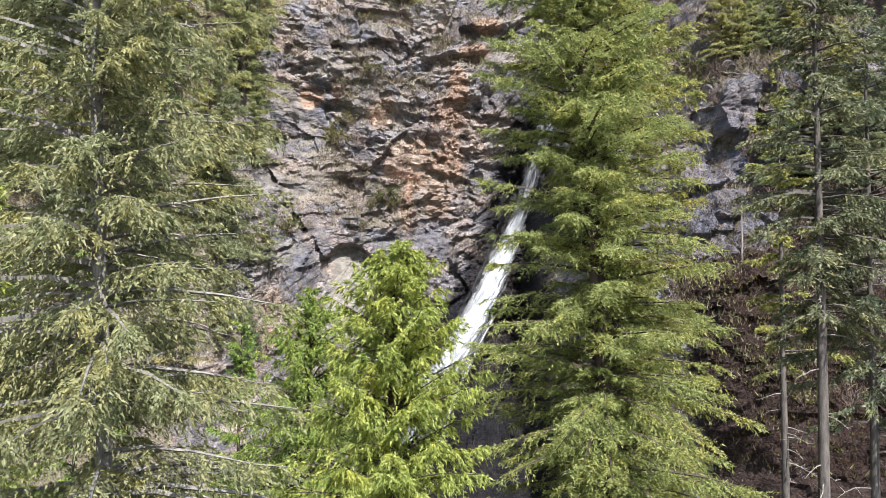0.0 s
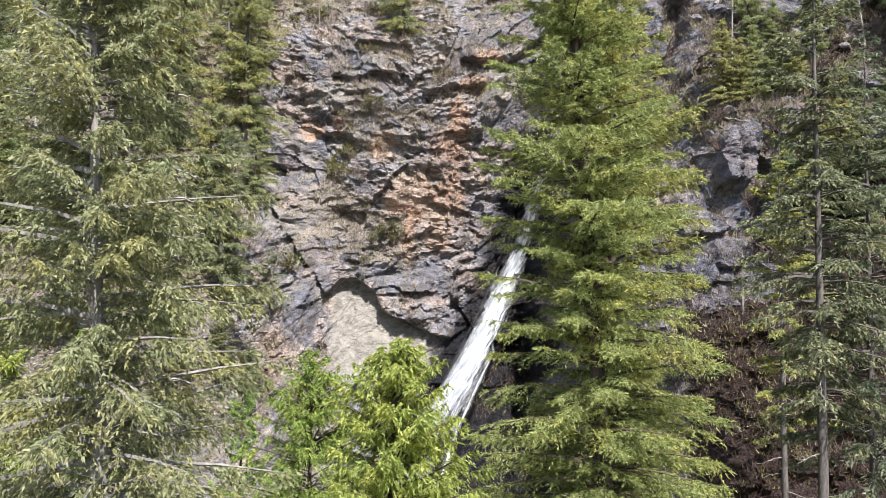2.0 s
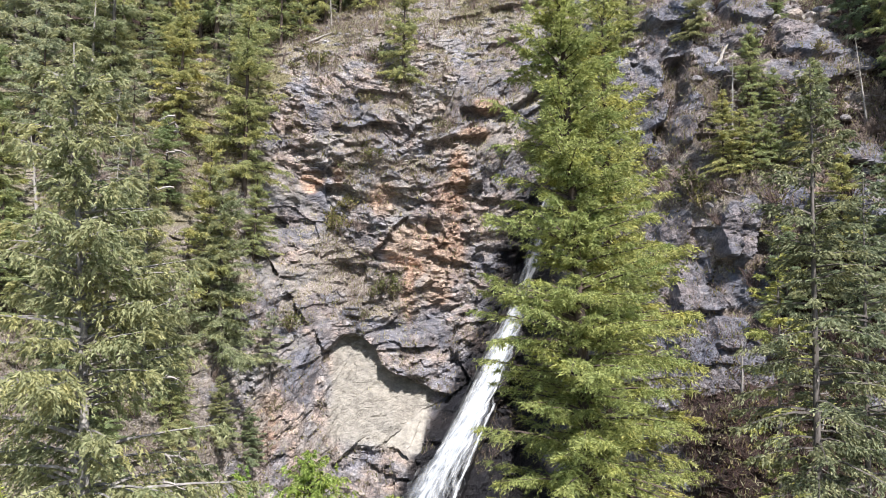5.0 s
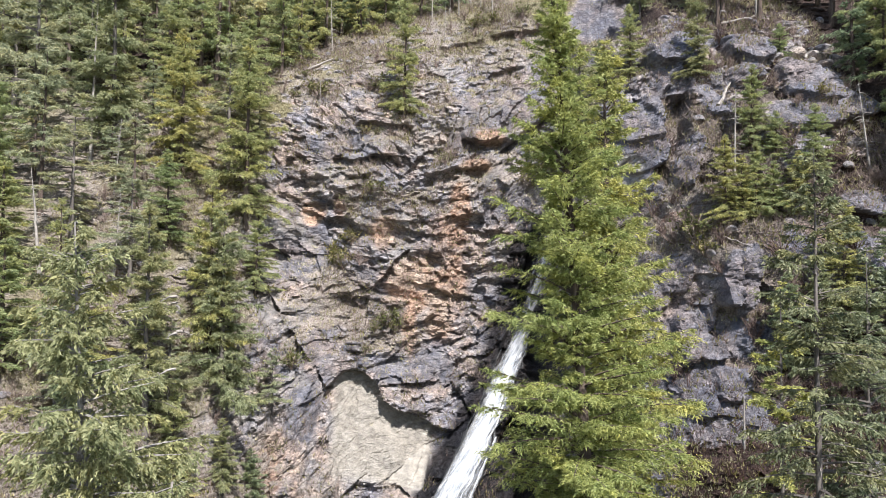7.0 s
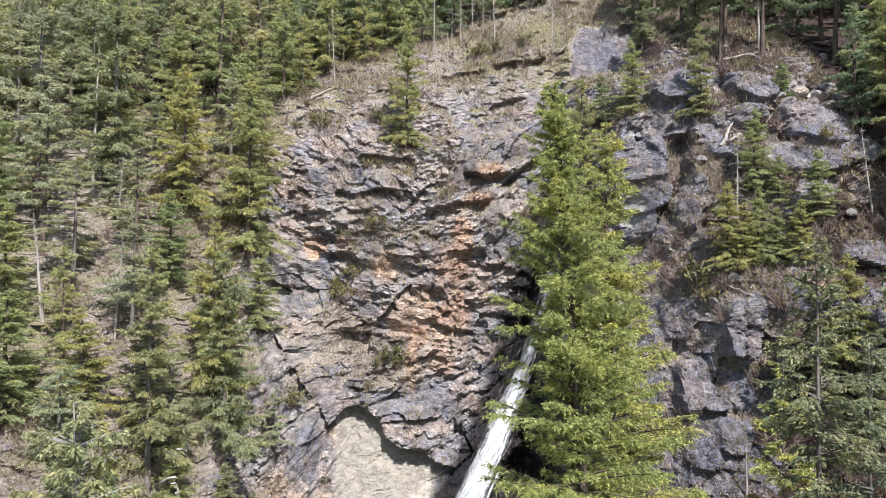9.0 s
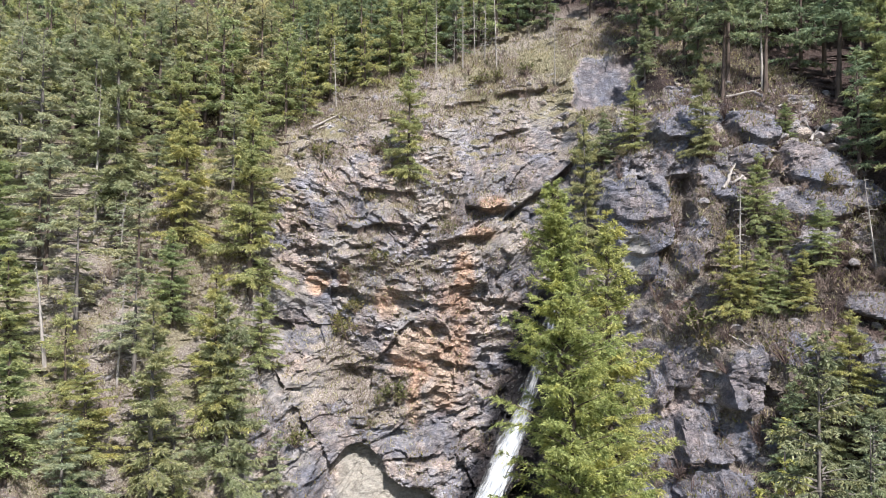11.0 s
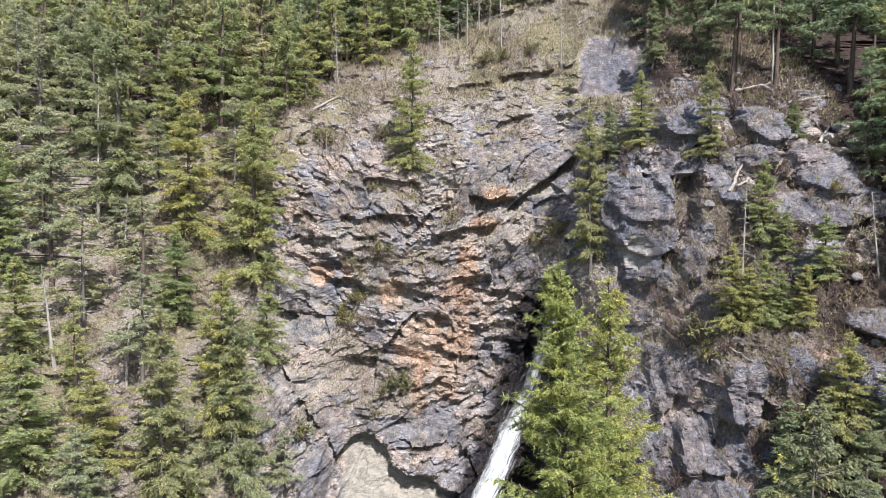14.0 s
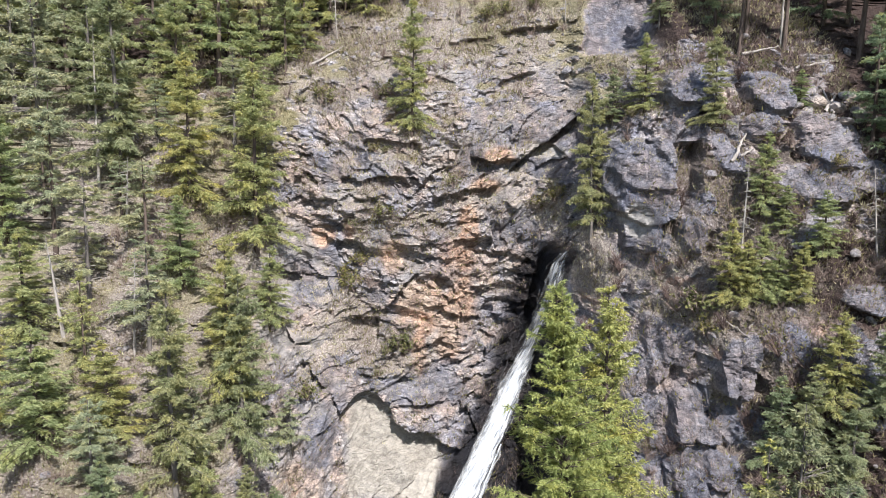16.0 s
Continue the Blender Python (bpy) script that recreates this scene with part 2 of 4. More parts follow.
SHRUB = foliage("budding_shrub_leaves", (0.07, 0.08, 0.025), (0.16, 0.16, 0.06), (0.28, 0.26, 0.12))
DRY = foliage("dry_grass", (0.20, 0.17, 0.10), (0.34, 0.30, 0.19), (0.50, 0.45, 0.31), 0.3)
GREY_BARK = bark("grey_bark", (0.045, 0.039, 0.036), (0.18, 0.162, 0.15))
BROWN_BARK = bark("brown_bark", (0.035, 0.026, 0.022), (0.13, 0.10, 0.085))
PALE_BARK = bark("pale_grey_bark", (0.09, 0.082, 0.078), (0.33, 0.31, 0.295))
DEAD = bark("bleached_dead_wood", (0.15, 0.135, 0.125), (0.40, 0.37, 0.34))
TWIG = bark("bare_twigs", (0.12, 0.085, 0.075), (0.30, 0.24, 0.21), 9.0)
BROWN_TWIG = bark("purple_brown_bare_twigs", (0.055, 0.038, 0.035), (0.17, 0.122, 0.108), 9.0)
RED_TWIG = bark("reddish_bare_twigs", (0.035, 0.019, 0.016), (0.11, 0.066, 0.055), 9.0)
WATER = water_mat("falling_white_water", 1.5)
MIST = water_mat("drifting_spray", 0.5)


# ---- building helpers
def mesh_of(name, verts, faces, smooth=False):
    """A mesh from an array of corners and an array of faces, all with the same number of corners."""
    me = bpy.data.meshes.new(name)
    faces = np.asarray(faces, np.int32)
    k = faces.shape[1]
    me.vertices.add(len(verts))
    me.vertices.foreach_set("co", np.asarray(verts, np.float32).ravel())
    me.loops.add(faces.size)
    me.loops.foreach_set("vertex_index", faces.ravel())
    me.polygons.add(len(faces))
    me.polygons.foreach_set("loop_start", np.arange(len(faces), dtype=np.int32) * k)
    me.polygons.foreach_set("use_smooth", np.full(len(faces), smooth))
    me.update(calc_edges=True)
    return me


def part(name, me, mat, parent=None, label=""):
    ob = new(name, me)
    me.materials.append(mat)
    ob.parent = parent
    return tagged(ob, label)


def hash2(i, j, seed):
    h = (i.astype(np.int64) * 374761393 + j.astype(np.int64) * 668265263 + seed * 1442695041) & 0x7FFFFFFF
    h = ((h ^ (h >> 13)) * 1274126177) & 0x7FFFFFFF
    h = ((h ^ (h >> 15)) * 2246822519) & 0x7FFFFFFF
    return ((h ^ (h >> 16)) & 0xFFFFFF) / float(0xFFFFFF)


def vnoise(u, v, seed):
    i, j = np.floor(u), np.floor(v)
    fu, fv = u - i, v - j
    fu, fv = fu * fu * (3 - 2 * fu), fv * fv * (3 - 2 * fv)
    a = hash2(i, j, seed) * (1 - fu) + hash2(i + 1, j, seed) * fu
    b = hash2(i, j + 1, seed) * (1 - fu) + hash2(i + 1, j + 1, seed) * fu
    return a * (1 - fv) + b * fv


def fbm(u, v, seed, octaves=4):
    total, amp, norm = 0, 1.0, 0
    for o in range(octaves):
        total, norm = total + amp * vnoise(u * 2**o + 17 * o, v * 2**o, seed + o), norm + amp
        amp *= 0.5
    return total / norm


def blocks(u, v, seed):
    """Fractured blocks: each cell stands at its own depth and leans its own way."""
    i0, j0 = np.floor(u), np.floor(v)
    best = np.full(u.shape, 9.0)
    out = np.zeros(u.shape)
    for di in (-1, 0, 1):
        for dj in (-1, 0, 1):
            i, j = i0 + di, j0 + dj
            du, dv = u - i - hash2(i, j, seed), v - j - hash2(i, j, seed + 1)
            d = np.abs(du) + np.abs(dv) + 0.4 * np.maximum(np.abs(du), np.abs(dv))
            lift = hash2(i, j, seed + 2) - 0.5 + du * (hash2(i, j, seed + 3) - 0.5) * 1.1 + dv * (hash2(i, j, seed + 4) - 0.65) * 1.1
            near = d < best
            out, best = np.where(near, lift, out), np.where(near, d, best)
    return out


def facets(u, v, seed):
    """Broken planes that meet in sharp edges: the foremost of the planes of the nearby cells."""
    i0, j0 = np.floor(u), np.floor(v)
    out = np.full(u.shape, -9.0)
    for di in (-1, 0, 1):
        for dj in (-1, 0, 1):
            i, j = i0 + di, j0 + dj
            du, dv = u - i - hash2(i, j, seed), v - j - hash2(i, j, seed + 1)
            plane = 0.7 * hash2(i, j, seed + 2) + du * 1.3 * (hash2(i, j, seed + 3) - 0.5) + dv * 1.2 * (hash2(i, j, seed + 4) - 0.64)
            out = np.maximum(out, plane - 0.55 * (du * du + dv * dv))
    return out - 0.45


def domains(u, v, seed):
    """The middle of the cell that a place belongs to, and the cell's own number from 0 to 1."""
    i0, j0 = np.floor(u), np.floor(v)
    best = np.full(u.shape, 9.0)
    cu, cv, own = np.zeros(u.shape), np.zeros(u.shape), np.zeros(u.shape)
    for di in (-1, 0, 1):
        for dj in (-1, 0, 1):
            i, j = i0 + di, j0 + dj
            pu, pv = i + hash2(i, j, seed), j + hash2(i, j, seed + 1)
            d = (u - pu) ** 2 + (v - pv) ** 2
            near = d < best
            cu, cv, own, best = np.where(near, pu, cu), np.where(near, pv, cv), np.where(near, hash2(i, j, seed + 2), own), np.where(near, d, best)
    return cu, cv, own


def ease(a, b, t):
    t = np.clip((t - a) / (b - a), 0, 1)
    return t * t * (3 - 2 * t)


def hump(x, z, cx, cz, rx, rz):
    return np.exp(-(((x - cx) / rx) ** 2) - ((z - cz) / rz) ** 2)


# ---- the lie of the land: distance from the viewer's side (y) by position across (x) and height (z)
XS = (-60, -24, -13, -7, 1, 7.5, 10.8, 13, 19, 27, 60)
ZS = (4, 15, 22, 30, 36, 43, 50, 57, 62)
LAND = (
    (24, 33, 38, 45, 52, 60, 67.5, 75, 82),
    (27, 35, 40, 46.5, 54, 62, 69, 77, 84),
    (44, 51, 54, 58, 64, 66, 69, 76.5, 84),
    (50, 57, 60, 63, 64, 65, 67.5, 75, 82),
    (53, 59, 62, 64, 64.2, 65, 67.5, 73, 79),
    (56, 62, 64, 66, 65.5, 65.2, 67.5, 71, 76),
    (48, 53, 55, 58, 60.5, 62.8, 66, 70.5, 75),
    (36, 40, 43, 48.5, 55, 59.5, 61.5, 67, 73),
    (30, 36, 39, 44.5, 46, 51, 56.5, 62, 70),
    (27, 33, 36, 39, 42.5, 47.5, 53.5, 60.5, 69),
    (22, 28, 31, 34, 38, 44, 50, 58, 67),
)


def land_y(x, z):
    """Smooth distance of the hillside at x and height z (arrays or numbers)."""
    x, z = np.broadcast_arrays(np.asarray(x, float), np.asarray(z, float))
    table = np.array(LAND)
    zc = np.clip(z, ZS[0], ZS[-1])
    rows = np.stack([np.interp(zc, ZS, r) for r in table])
    i = np.clip(np.searchsorted(XS, x) - 1, 0, len(XS) - 2)
    xs = np.array(XS, float)
    f = np.clip((x - xs[i]) / (xs[i + 1] - xs[i]), 0, 1)
    f = 0.5 * f + 0.5 * f * f * (3 - 2 * f)
    y = np.take_along_axis(rows, i[None], 0)[0] * (1 - f) + np.take_along_axis(rows, (i + 1)[None], 0)[0] * f
    return y + np.maximum(z - ZS[-1], 0) * 1.35


# ---- the hillside and cliff
# the tree line climbs from the cliff's shoulder to the bare slab and drops again past it
EDGE_X = (-22, -16, -13.5, -10, -5.4, 0, 5, 12, 17, 18.6, 20, 24, 30)
EDGE_Z = (51, 54.6, 56.4, 59, 61.6, 64, 66.5, 69, 69, 62, 56.2, 54.9, 53.8)

FALL_Z = (9, 14.3, 17.8, 21.2, 25.3, 29.4, 34.0, 38.2, 39.5)
FALL_X = (-1.6, 0.1, 1.8, 3.8, 5.8, 7.45, 8.65, 9.5, 10.2)


def relief(x, z):
    """How far the rock stands out towards the valley (m), and the cover: iron stain, soil, pale rock, turf."""
    rock = ease(-17.5, -13.5, x + 3 * (fbm(x / 5, z / 5, 3) - 0.5)) * ease(32, 24.5, x - 4 * (fbm(x / 6, z / 6, 4) - 0.5)) * ease(62, 50, z + 6 * (fbm(x / 7, z / 5, 5) - 0.5)) 
    low_right = ease(13, 15, x) * ease(27, 22, z)
    low_left = ease(-9, -12, x) * ease(24, 18, z)
    rock = rock * (1 - 0.92 * low_right) * (1 - 0.12 * low_left)
    top_mix = ease(44, 52, z) * ease(12, 9, x)
    # beds of the cliff: broken into domains, each tipped its own way
    wx, wz = x + 0.6 * (fbm(x / 2, z / 2, 9) - 0.5), z + 0.6 * (fbm(x / 2, z / 2, 10) - 0.5)
    cx, cz, own = domains(wx / 7.5, wz / 6.0, 13)
    cx, cz = cx * 7.5, cz * 6.0
    tilt = np.radians(-24 + 60 * ease(-6, 5, cx) + 50 * (own - 0.5) * (1 - 0.6 * ease(11, 14, cx)))
    tilt = tilt + (np.radians(82) - tilt) * 0.85 * ease(11, 14, cx)
    tilt = tilt + (np.radians(80) - tilt) * 0.85 * ease(-8.0, -10.0, cx) * ease(31.5, 28.5, cz)
    c, s = np.cos(tilt), np.sin(tilt)
    u, v = (wx - cx) * c + (wz - cz) * s + own * 90, -(wx - cx) * s + (wz - cz) * c + own * 50
    sound = ease(0.55, 0.68, (own * 7.3) % 1.0 * 0.7 + 0.3 * fbm(wx / 1.5, wz / 1.5, 17)) 
    for cx, cz, rx, rz in ((-13.3, 38.6, 1.3, 2.0), (-14.2, 32.7, 1.3, 4.2), (-5.0, 38.8, 1.8, 1.7), (-1.0, 26.4, 2.6, 1.6), (-10.4, 24.0, 1.2, 2.6), (-11.6, 27.4, 1.0, 2.0), (-7.6, 45.6, 1.5, 1.4), (10.2, 48.6, 1.6, 1.6), (9.4, 52.6, 0.9, 1.8)):
        sound = np.maximum(sound, ease(0.35, 0.6, hump(wx, wz, cx, cz, rx * 1.2, rz * 1.2)))
    d = 0.7 * (own - 0.5) + 1.5 * facets(u / 4.4, v / 2.6, 11) + (1.0 - 0.4 * sound) * facets(u / 1.9, v / 1.05, 21) + (0.66 - 0.45 * sound) * facets(u / 0.85, v / 0.5, 31) + (0.3 - 0.2 * sound) * facets(u / 0.42, v / 0.27, 33)
    d = d + 0.6 * blocks(u / 2.6, v / 1.3, 15) + (0.42 - 0.25 * sound) * blocks(u / 1.1, v / 0.5, 25) + (0.18 - 0.12 * sound) * blocks(u / 0.5, v / 0.3, 41)
    d = d + 2.0 * (fbm(x / 9, z / 9, 51, 3) - 0.5)
    d = d * (1 - 0.4 * ease(11, 13.5, x))
    d = d + 0.7 * ease(11.5, 13, x) * (blocks(wx / 1.7, wz / 3.4, 53) + 0.6 * blocks(wx / 0.8, wz / 1.3, 57))
    # the overhang and the smooth pale face under it
    lip = np.interp(x, (-11, -9.6, -8.6, -7.6, -6.2, -5.0, -4.3, -2.5, 0.3, 2), (24.0, 24.5, 25.5, 26.6, 26.5, 25.6, 24.2, 23.2, 22.1, 21.4)) + 0.5 * (fbm(x / 1.2, z * 0, 61) - 0.5)
    span = ease(-11.5, -8.5, x) * ease(2.2, 0.4, x)
    above = ease(-0.1, 0.12, z - lip) * ease(4.5, 0.6, z - lip)
    below = ease(0.12, -0.1, z - lip) * ease(-5, -0.6, z - lip)
    face = span * ease(-9, -7.8, x) * ease(0.5, -0.5, x + 0.16 * (22 - z)) * ease(0.1, -0.2, z - lip) * ease(16.8, 18.4, z + 0.2 * (x + 4))
    d = d * (1 - 0.8 * face) + span * (0.95 * above - 0.45 * below)
    d = d - 0.5 * face * ease(-4.6, -6.2, x) * ease(22.5, 24.5, z)
    # the notch that the stream has cut, with its sheer wall on the viewer's left
    fx = np.interp(z, FALL_Z, FALL_X)
    q = x - fx
    d = d - (2.1 + 0.5 * ease(24, 28, z) - 1.3 * ease(30, 36, z)) * ease(-1.5, -0.9, q) * ease(5.6 - 3.4 * ease(28, 34, z), 2.2 - 1.0 * ease(28, 34, z), q) * ease(40.2, 38.4, z) * ease(12, 20, z)
    # Extra hollow beside the fall, added so its lip shades the rock.
    d = d - 2.6 * ease(2.1, 2.9, q) * ease(8.5, 6.5, q) * ease(22.6, 21.4, z) * ease(4, 6, z)
    d = d + 1.2 * ease(-3.8, -1.7, q) * ease(-1.0, -1.5, q) * ease(41, 35, z) * ease(16, 24, z)
    d = d * (1 - 0.5 * np.exp(-((q / 1.3) ** 2)) * ease(40, 38, z))
    # undercut bands high on the face
    high = 0 * x
    for x0, z0, x1, z1, deep in ((2.2, 47.0, 6.2, 46.6, 1.1), (5.5, 45.6, 11.8, 51.0, 1.3), (-1.0, 43.4, 4.4, 44.6, 0.8), (0.0, 57.6, 4.2, 58.5, 0.55), (5.2, 58.5, 10.2, 59.4, 0.8), (-14.6, 37.3, -13.1, 35.8, 0.8), (-9.5, 44.6, -4.5, 45.2, 0.8), (-7.5, 48.4, -2.5, 48.0, 0.6), (4.6, 53.6, 8.0, 54.6, 0.5)):
        t = (x - x0) / (x1 - x0)
        w = ease(-0.08, 0.06, t) * ease(1.08, 0.94, t)
        h = z - (z0 + (z1 - z0) * t) - 0.9 * (fbm(x / 1.3, z * 0, 71) - 0.5)
        high = high + deep * (0.5 + fbm(x / 1.1, z / 3, 73)) * w * (0.65 * ease(-0.05, 0.12, h) * ease(2.2, 0.3, h) - 0.75 * ease(0.12, -0.08, h) * ease(-1.5, -0.3, h))
    # buttress blocks beside the stream, the knobs above them and the split slabs below
    crag = 0 * x
    for k, (cx, cz, rx, rz, out, slant) in enumerate(((17.7, 46.0, 0.9, 4.2, -2.0, 0.25), (15.5, 46.9, 1.9, 1.7, 1.6, 0.0), (13.3, 46.4, 0.7, 2.0, 1.1, 0.05), (15.2, 44.1, 1.8, 1.5, 1.9, 0.1), (14.9, 41.8, 1.0, 1.5, 1.2, 0.1), (18.8, 52.9, 1.9, 1.6, 1.5, 0.0), (18.2, 50.0, 1.3, 1.7, 0.7, 0.2),
                                                      (24.0, 52.6, 1.3, 1.5, 1.3, 0.0), (23.0, 50.0, 1.2, 1.0, 0.8, 0.3), (26.8, 48.9, 1.8, 1.9, 1.3, -0.2), (25.2, 46.0, 1.9, 1.1, 0.9, -0.4), (28.8, 46.6, 1.3, 1.1, 0.9, 0.3), (20.3, 48.0, 0.9, 1.4, 0.6, -0.4),
                                                      (18.35, 34.3, 0.48, 1.8, 1.4, 0.16), (19.2, 34.5, 0.55, 2.0, 1.1, 0.16), (15.1, 33.9, 0.75, 2.0, 1.2, 0.1), (16.2, 34.5, 0.55, 1.3, 1.0, 0.1), (15.9, 30.8, 0.55, 1.5, 1.2, 0.15), (17.0, 30.1, 1.0, 0.7, 0.9, -0.3), (17.6, 28.2, 0.9, 0.9, 0.8, 0.2), (15.9, 27.2, 0.7, 1.0, 0.8, 0.1),
                                                      (26.3, 39.2, 1.5, 0.8, 0.7, -0.3), (17.6, 42.0, 0.6, 1.3, 0.7, 0.1), (12.3, 50.0, 0.8, 1.5, 0.6, 0.3))):
        at = (np.abs(x - cx) < 2.0 * rx + 1.5) & (np.abs(z - cz) < 1.7 * rz + 0.5)
        px, pz = x[at], z[at]
        rim = 0.8 * (fbm(px / 1.5, pz / 1.5, 201 + k, 5) - 0.5)
        a, b = (px - cx - slant * (pz - cz)) / rx, (pz - cz) / rz
        m = ease(1.16, 0.9, (np.abs(a) ** 3 + np.abs(b) ** 3) ** (1 / 3) + rim)
        skin = out * (1 - 0.2 * b * np.sign(out) - 0.2 * a * (1 if k % 2 else -1)) + 0.8 * facets(px / 1.9, pz / 1.7, 231 + k) + 0.3 * facets(px / 0.7, pz / 0.9, 263) + 0.14 * blocks(px / 0.5, pz / 0.4, 261)
        d[at] = d[at] * (1 - m) + (skin + 0.35 * d[at]) * m
        if out > 0:
            crag[at] = np.maximum(crag[at], m)
    slab = np.exp(-(np.abs((x - 15.6 - 0.2 * (z - 59.6) + 0.8 * (fbm(x / 2, z / 2, 63) - 0.5)) / 3.0) ** 10) - np.abs((z - 59.0 + 2.4 * (fbm(x / 2.2, z / 2, 65) - 0.5)) / 3.4) ** 10)
    d = d * (1 - 0.85 * slab)
    soft = 1.6 * (fbm(x / 4, z / 4, 81, 4) - 0.5) + 0.7 * blocks(x / 2.2, z / 1.3, 83) * ease(0.4, 0.6, fbm(x / 6, z / 6, 87)) + 0.35 * blocks(x / 0.8, z / 0.5, 89)
    amp = np.maximum(np.maximum(rock * (1 - 0.35 * top_mix), slab), crag)
    d = d * amp + soft * (1 - amp) + high
    sound = np.clip(np.maximum(np.maximum(sound * amp, slab), 0.9 * crag), 0, 1)
    n1, n2 = fbm(x / 1.6, z / 1.6, 91, 5), fbm(x / 3.1, z / 3.1, 95, 4)
    iron = 0 * x
    for cx, cz, rx, rz, a in ((-1.7, 33.8, 2.8, 2.6, 0.85), (-2.3, 30.0, 0.7, 2.2, 0.9), (0.8, 34.0, 2.2, 3.4, 0.72), (2.0, 40.5, 0.9, 2.2, 1.1), (3.2, 44.3, 1.3, 0.7, 1.3), (4.5, 47.0, 1.3, 0.8, 1.3), (-11.2, 39.8, 1.2, 1.0, 1.0), (0.2, 30.6, 1.8, 2.0, 0.65), (-4.6, 38.5, 1.6, 2.2, 0.6), (1.0, 38.2, 2.2, 1.9, 0.7), (16.6, 38.6, 1.3, 0.8, 0.9), (11.9, 36.4, 0.7, 1.5, 0.9), (23.0, 37.5, 1.6, 1.4, 0.5), (-8.6, 40.5, 0.8, 1.5, 0.6), (-12.2, 20.5, 1.3, 5.5, 0.5), (-10.0, 18.0, 0.9, 3.5, 0.45)):
        iron = np.maximum(iron, a * hump(x, z, cx, cz, rx, rz))
    iron = ease(0.16, 0.55, iron * (0.15 + 1.6 * n1)) * 0.85
    pale = np.maximum(0.95 * face, 0.8 * ease(0.35, 0.6, hump(x, z, 14.6, 42.4, 1.0, 1.6) * (0.5 + n1)))
    pale = np.maximum(pale, 0.55 * ease(0.3, 0.6, hump(x, z, 8.6, 47.6, 2.6, 0.8) * (0.5 + n1)))
    pale = np.maximum(pale, 0.4 * ease(0.5, 0.66, n2) * (1 - slab) * (1 - crag) * (1 - 0.7 * ease(11, 14, x)))
    return d, np.maximum(rock, crag), np.clip(iron, 0, 1), np.clip(pale, 0, 1), n1, slab, sound, crag


fine_x, fine_z = np.concatenate([np.arange(-30, -15, 0.3), np.arange(-15, 26, 0.125), np.arange(26, 34.01, 0.25)]), np.concatenate([np.arange(12, 17, 0.25), np.arange(17, 61, 0.125), np.arange(61, 70.01, 0.25)])
far_x = 34 + np.cumsum(np.linspace(0.6, 40, 30))
gx = np.concatenate([-far_x[::-1] + 4, fine_x, far_x])
gz = np.concatenate([np.linspace(4, 11.6, 24), fine_z, 70 + np.cumsum(np.linspace(0.3, 5, 32))])
GX, GZ = np.meshgrid(gx, gz)
GD, rock_mask, iron, pale, patchy, slab_mask, sound_face, crag_mask = relief(GX, GZ)
fade = ease(60, 36, np.abs(GX)) * ease(2, 14, GZ) * 0.9 + 0.1
base = land_y(GX, GZ)
for _ in range(14):
    base[1:-1, 1:-1] = (base[1:-1, 1:-1] * 2 + base[:-2, 1:-1] + base[2:, 1:-1] + base[1:-1, :-2] + base[1:-1, 2:]) / 6
GY = base - GD * fade
GY = GY * (1 - slab_mask) + (71.2 + 0.35 * (GZ - 59.6) - 0.3 * GD) * slab_mask
up = np.clip(np.gradient(GY, axis=0) / np.gradient(GZ, axis=0), -1, 4)
for _ in range(3):
    up[1:-1, 1:-1] = (up[1:-1, 1:-1] + up[:-2, 1:-1] + up[2:, 1:-1] + up[1:-1, :-2] + up[1:-1, 2:]) / 5
ledge = ease(0.5, 1.3, up + 0.8 * (patchy - 0.5))
soil = np.clip((1 - rock_mask) * (0.75 + 0.5 * (patchy - 0.5)) + 0.75 * ledge * (0.2 + patchy) * (0.55 + 0.45 * ease(40, 47, GZ)), 0, 1) * (1 - slab_mask)
soil = np.clip(soil + 0.6 * ease(13.5, 15.5, GX) * ease(52, 47, GZ) * ease(0.46, 0.56, fbm(GX / 2.6, GZ / 2.6, 115)) + 0.9 * hump(GX, GZ, 21.0, 38.9, 4.6, 2.2) * (0.4 + patchy) + 0.7 * hump(GX, GZ, 11.6, 37.5, 1.6, 2.4), 0, 1)
for cx, cz, rx, rz, a in ((-8.4, 32.7, 2.6, 3.2, 0.8), (-5.0, 28.8, 1.9, 1.8, 0.7), (-2.5, 41.3, 5.0, 1.2, 0.6), (-7.4, 43.0, 2.6, 1.3, 0.5), (-11.6, 28.6, 1.4, 2.2, 0.5), (-12.6, 20.0, 1.6, 4.0, 0.4), (8.8, 42.8, 1.8, 2.0, 0.7), (-7.5, 39.5, 1.0, 2.0, 0.5), (12.2, 40.4, 2.0, 1.8, 0.6)):
    soil = np.clip(soil + a * hump(GX, GZ, cx, cz, rx, rz) * (0.35 + 1.1 * patchy), 0, 1)
soil = soil * (1 - 0.9 * ease(0.3, 0.7, pale) * ease(28, 26, GZ)) * (1 - 0.75 * crag_mask)
turf = np.clip(0.8 * ease(0.45, 0.6, fbm(GX / 3.5, GZ / 3.5, 101)) * ease(40, 50, GZ) + 0.6 * ease(-13, -16, GX) * ease(0.45, 0.6, fbm(GX / 3, GZ / 3, 105)), 0, 1) * ease(18, 12, GX - 6 * (fbm(GX / 5, GZ / 5, 107) - 0.5))


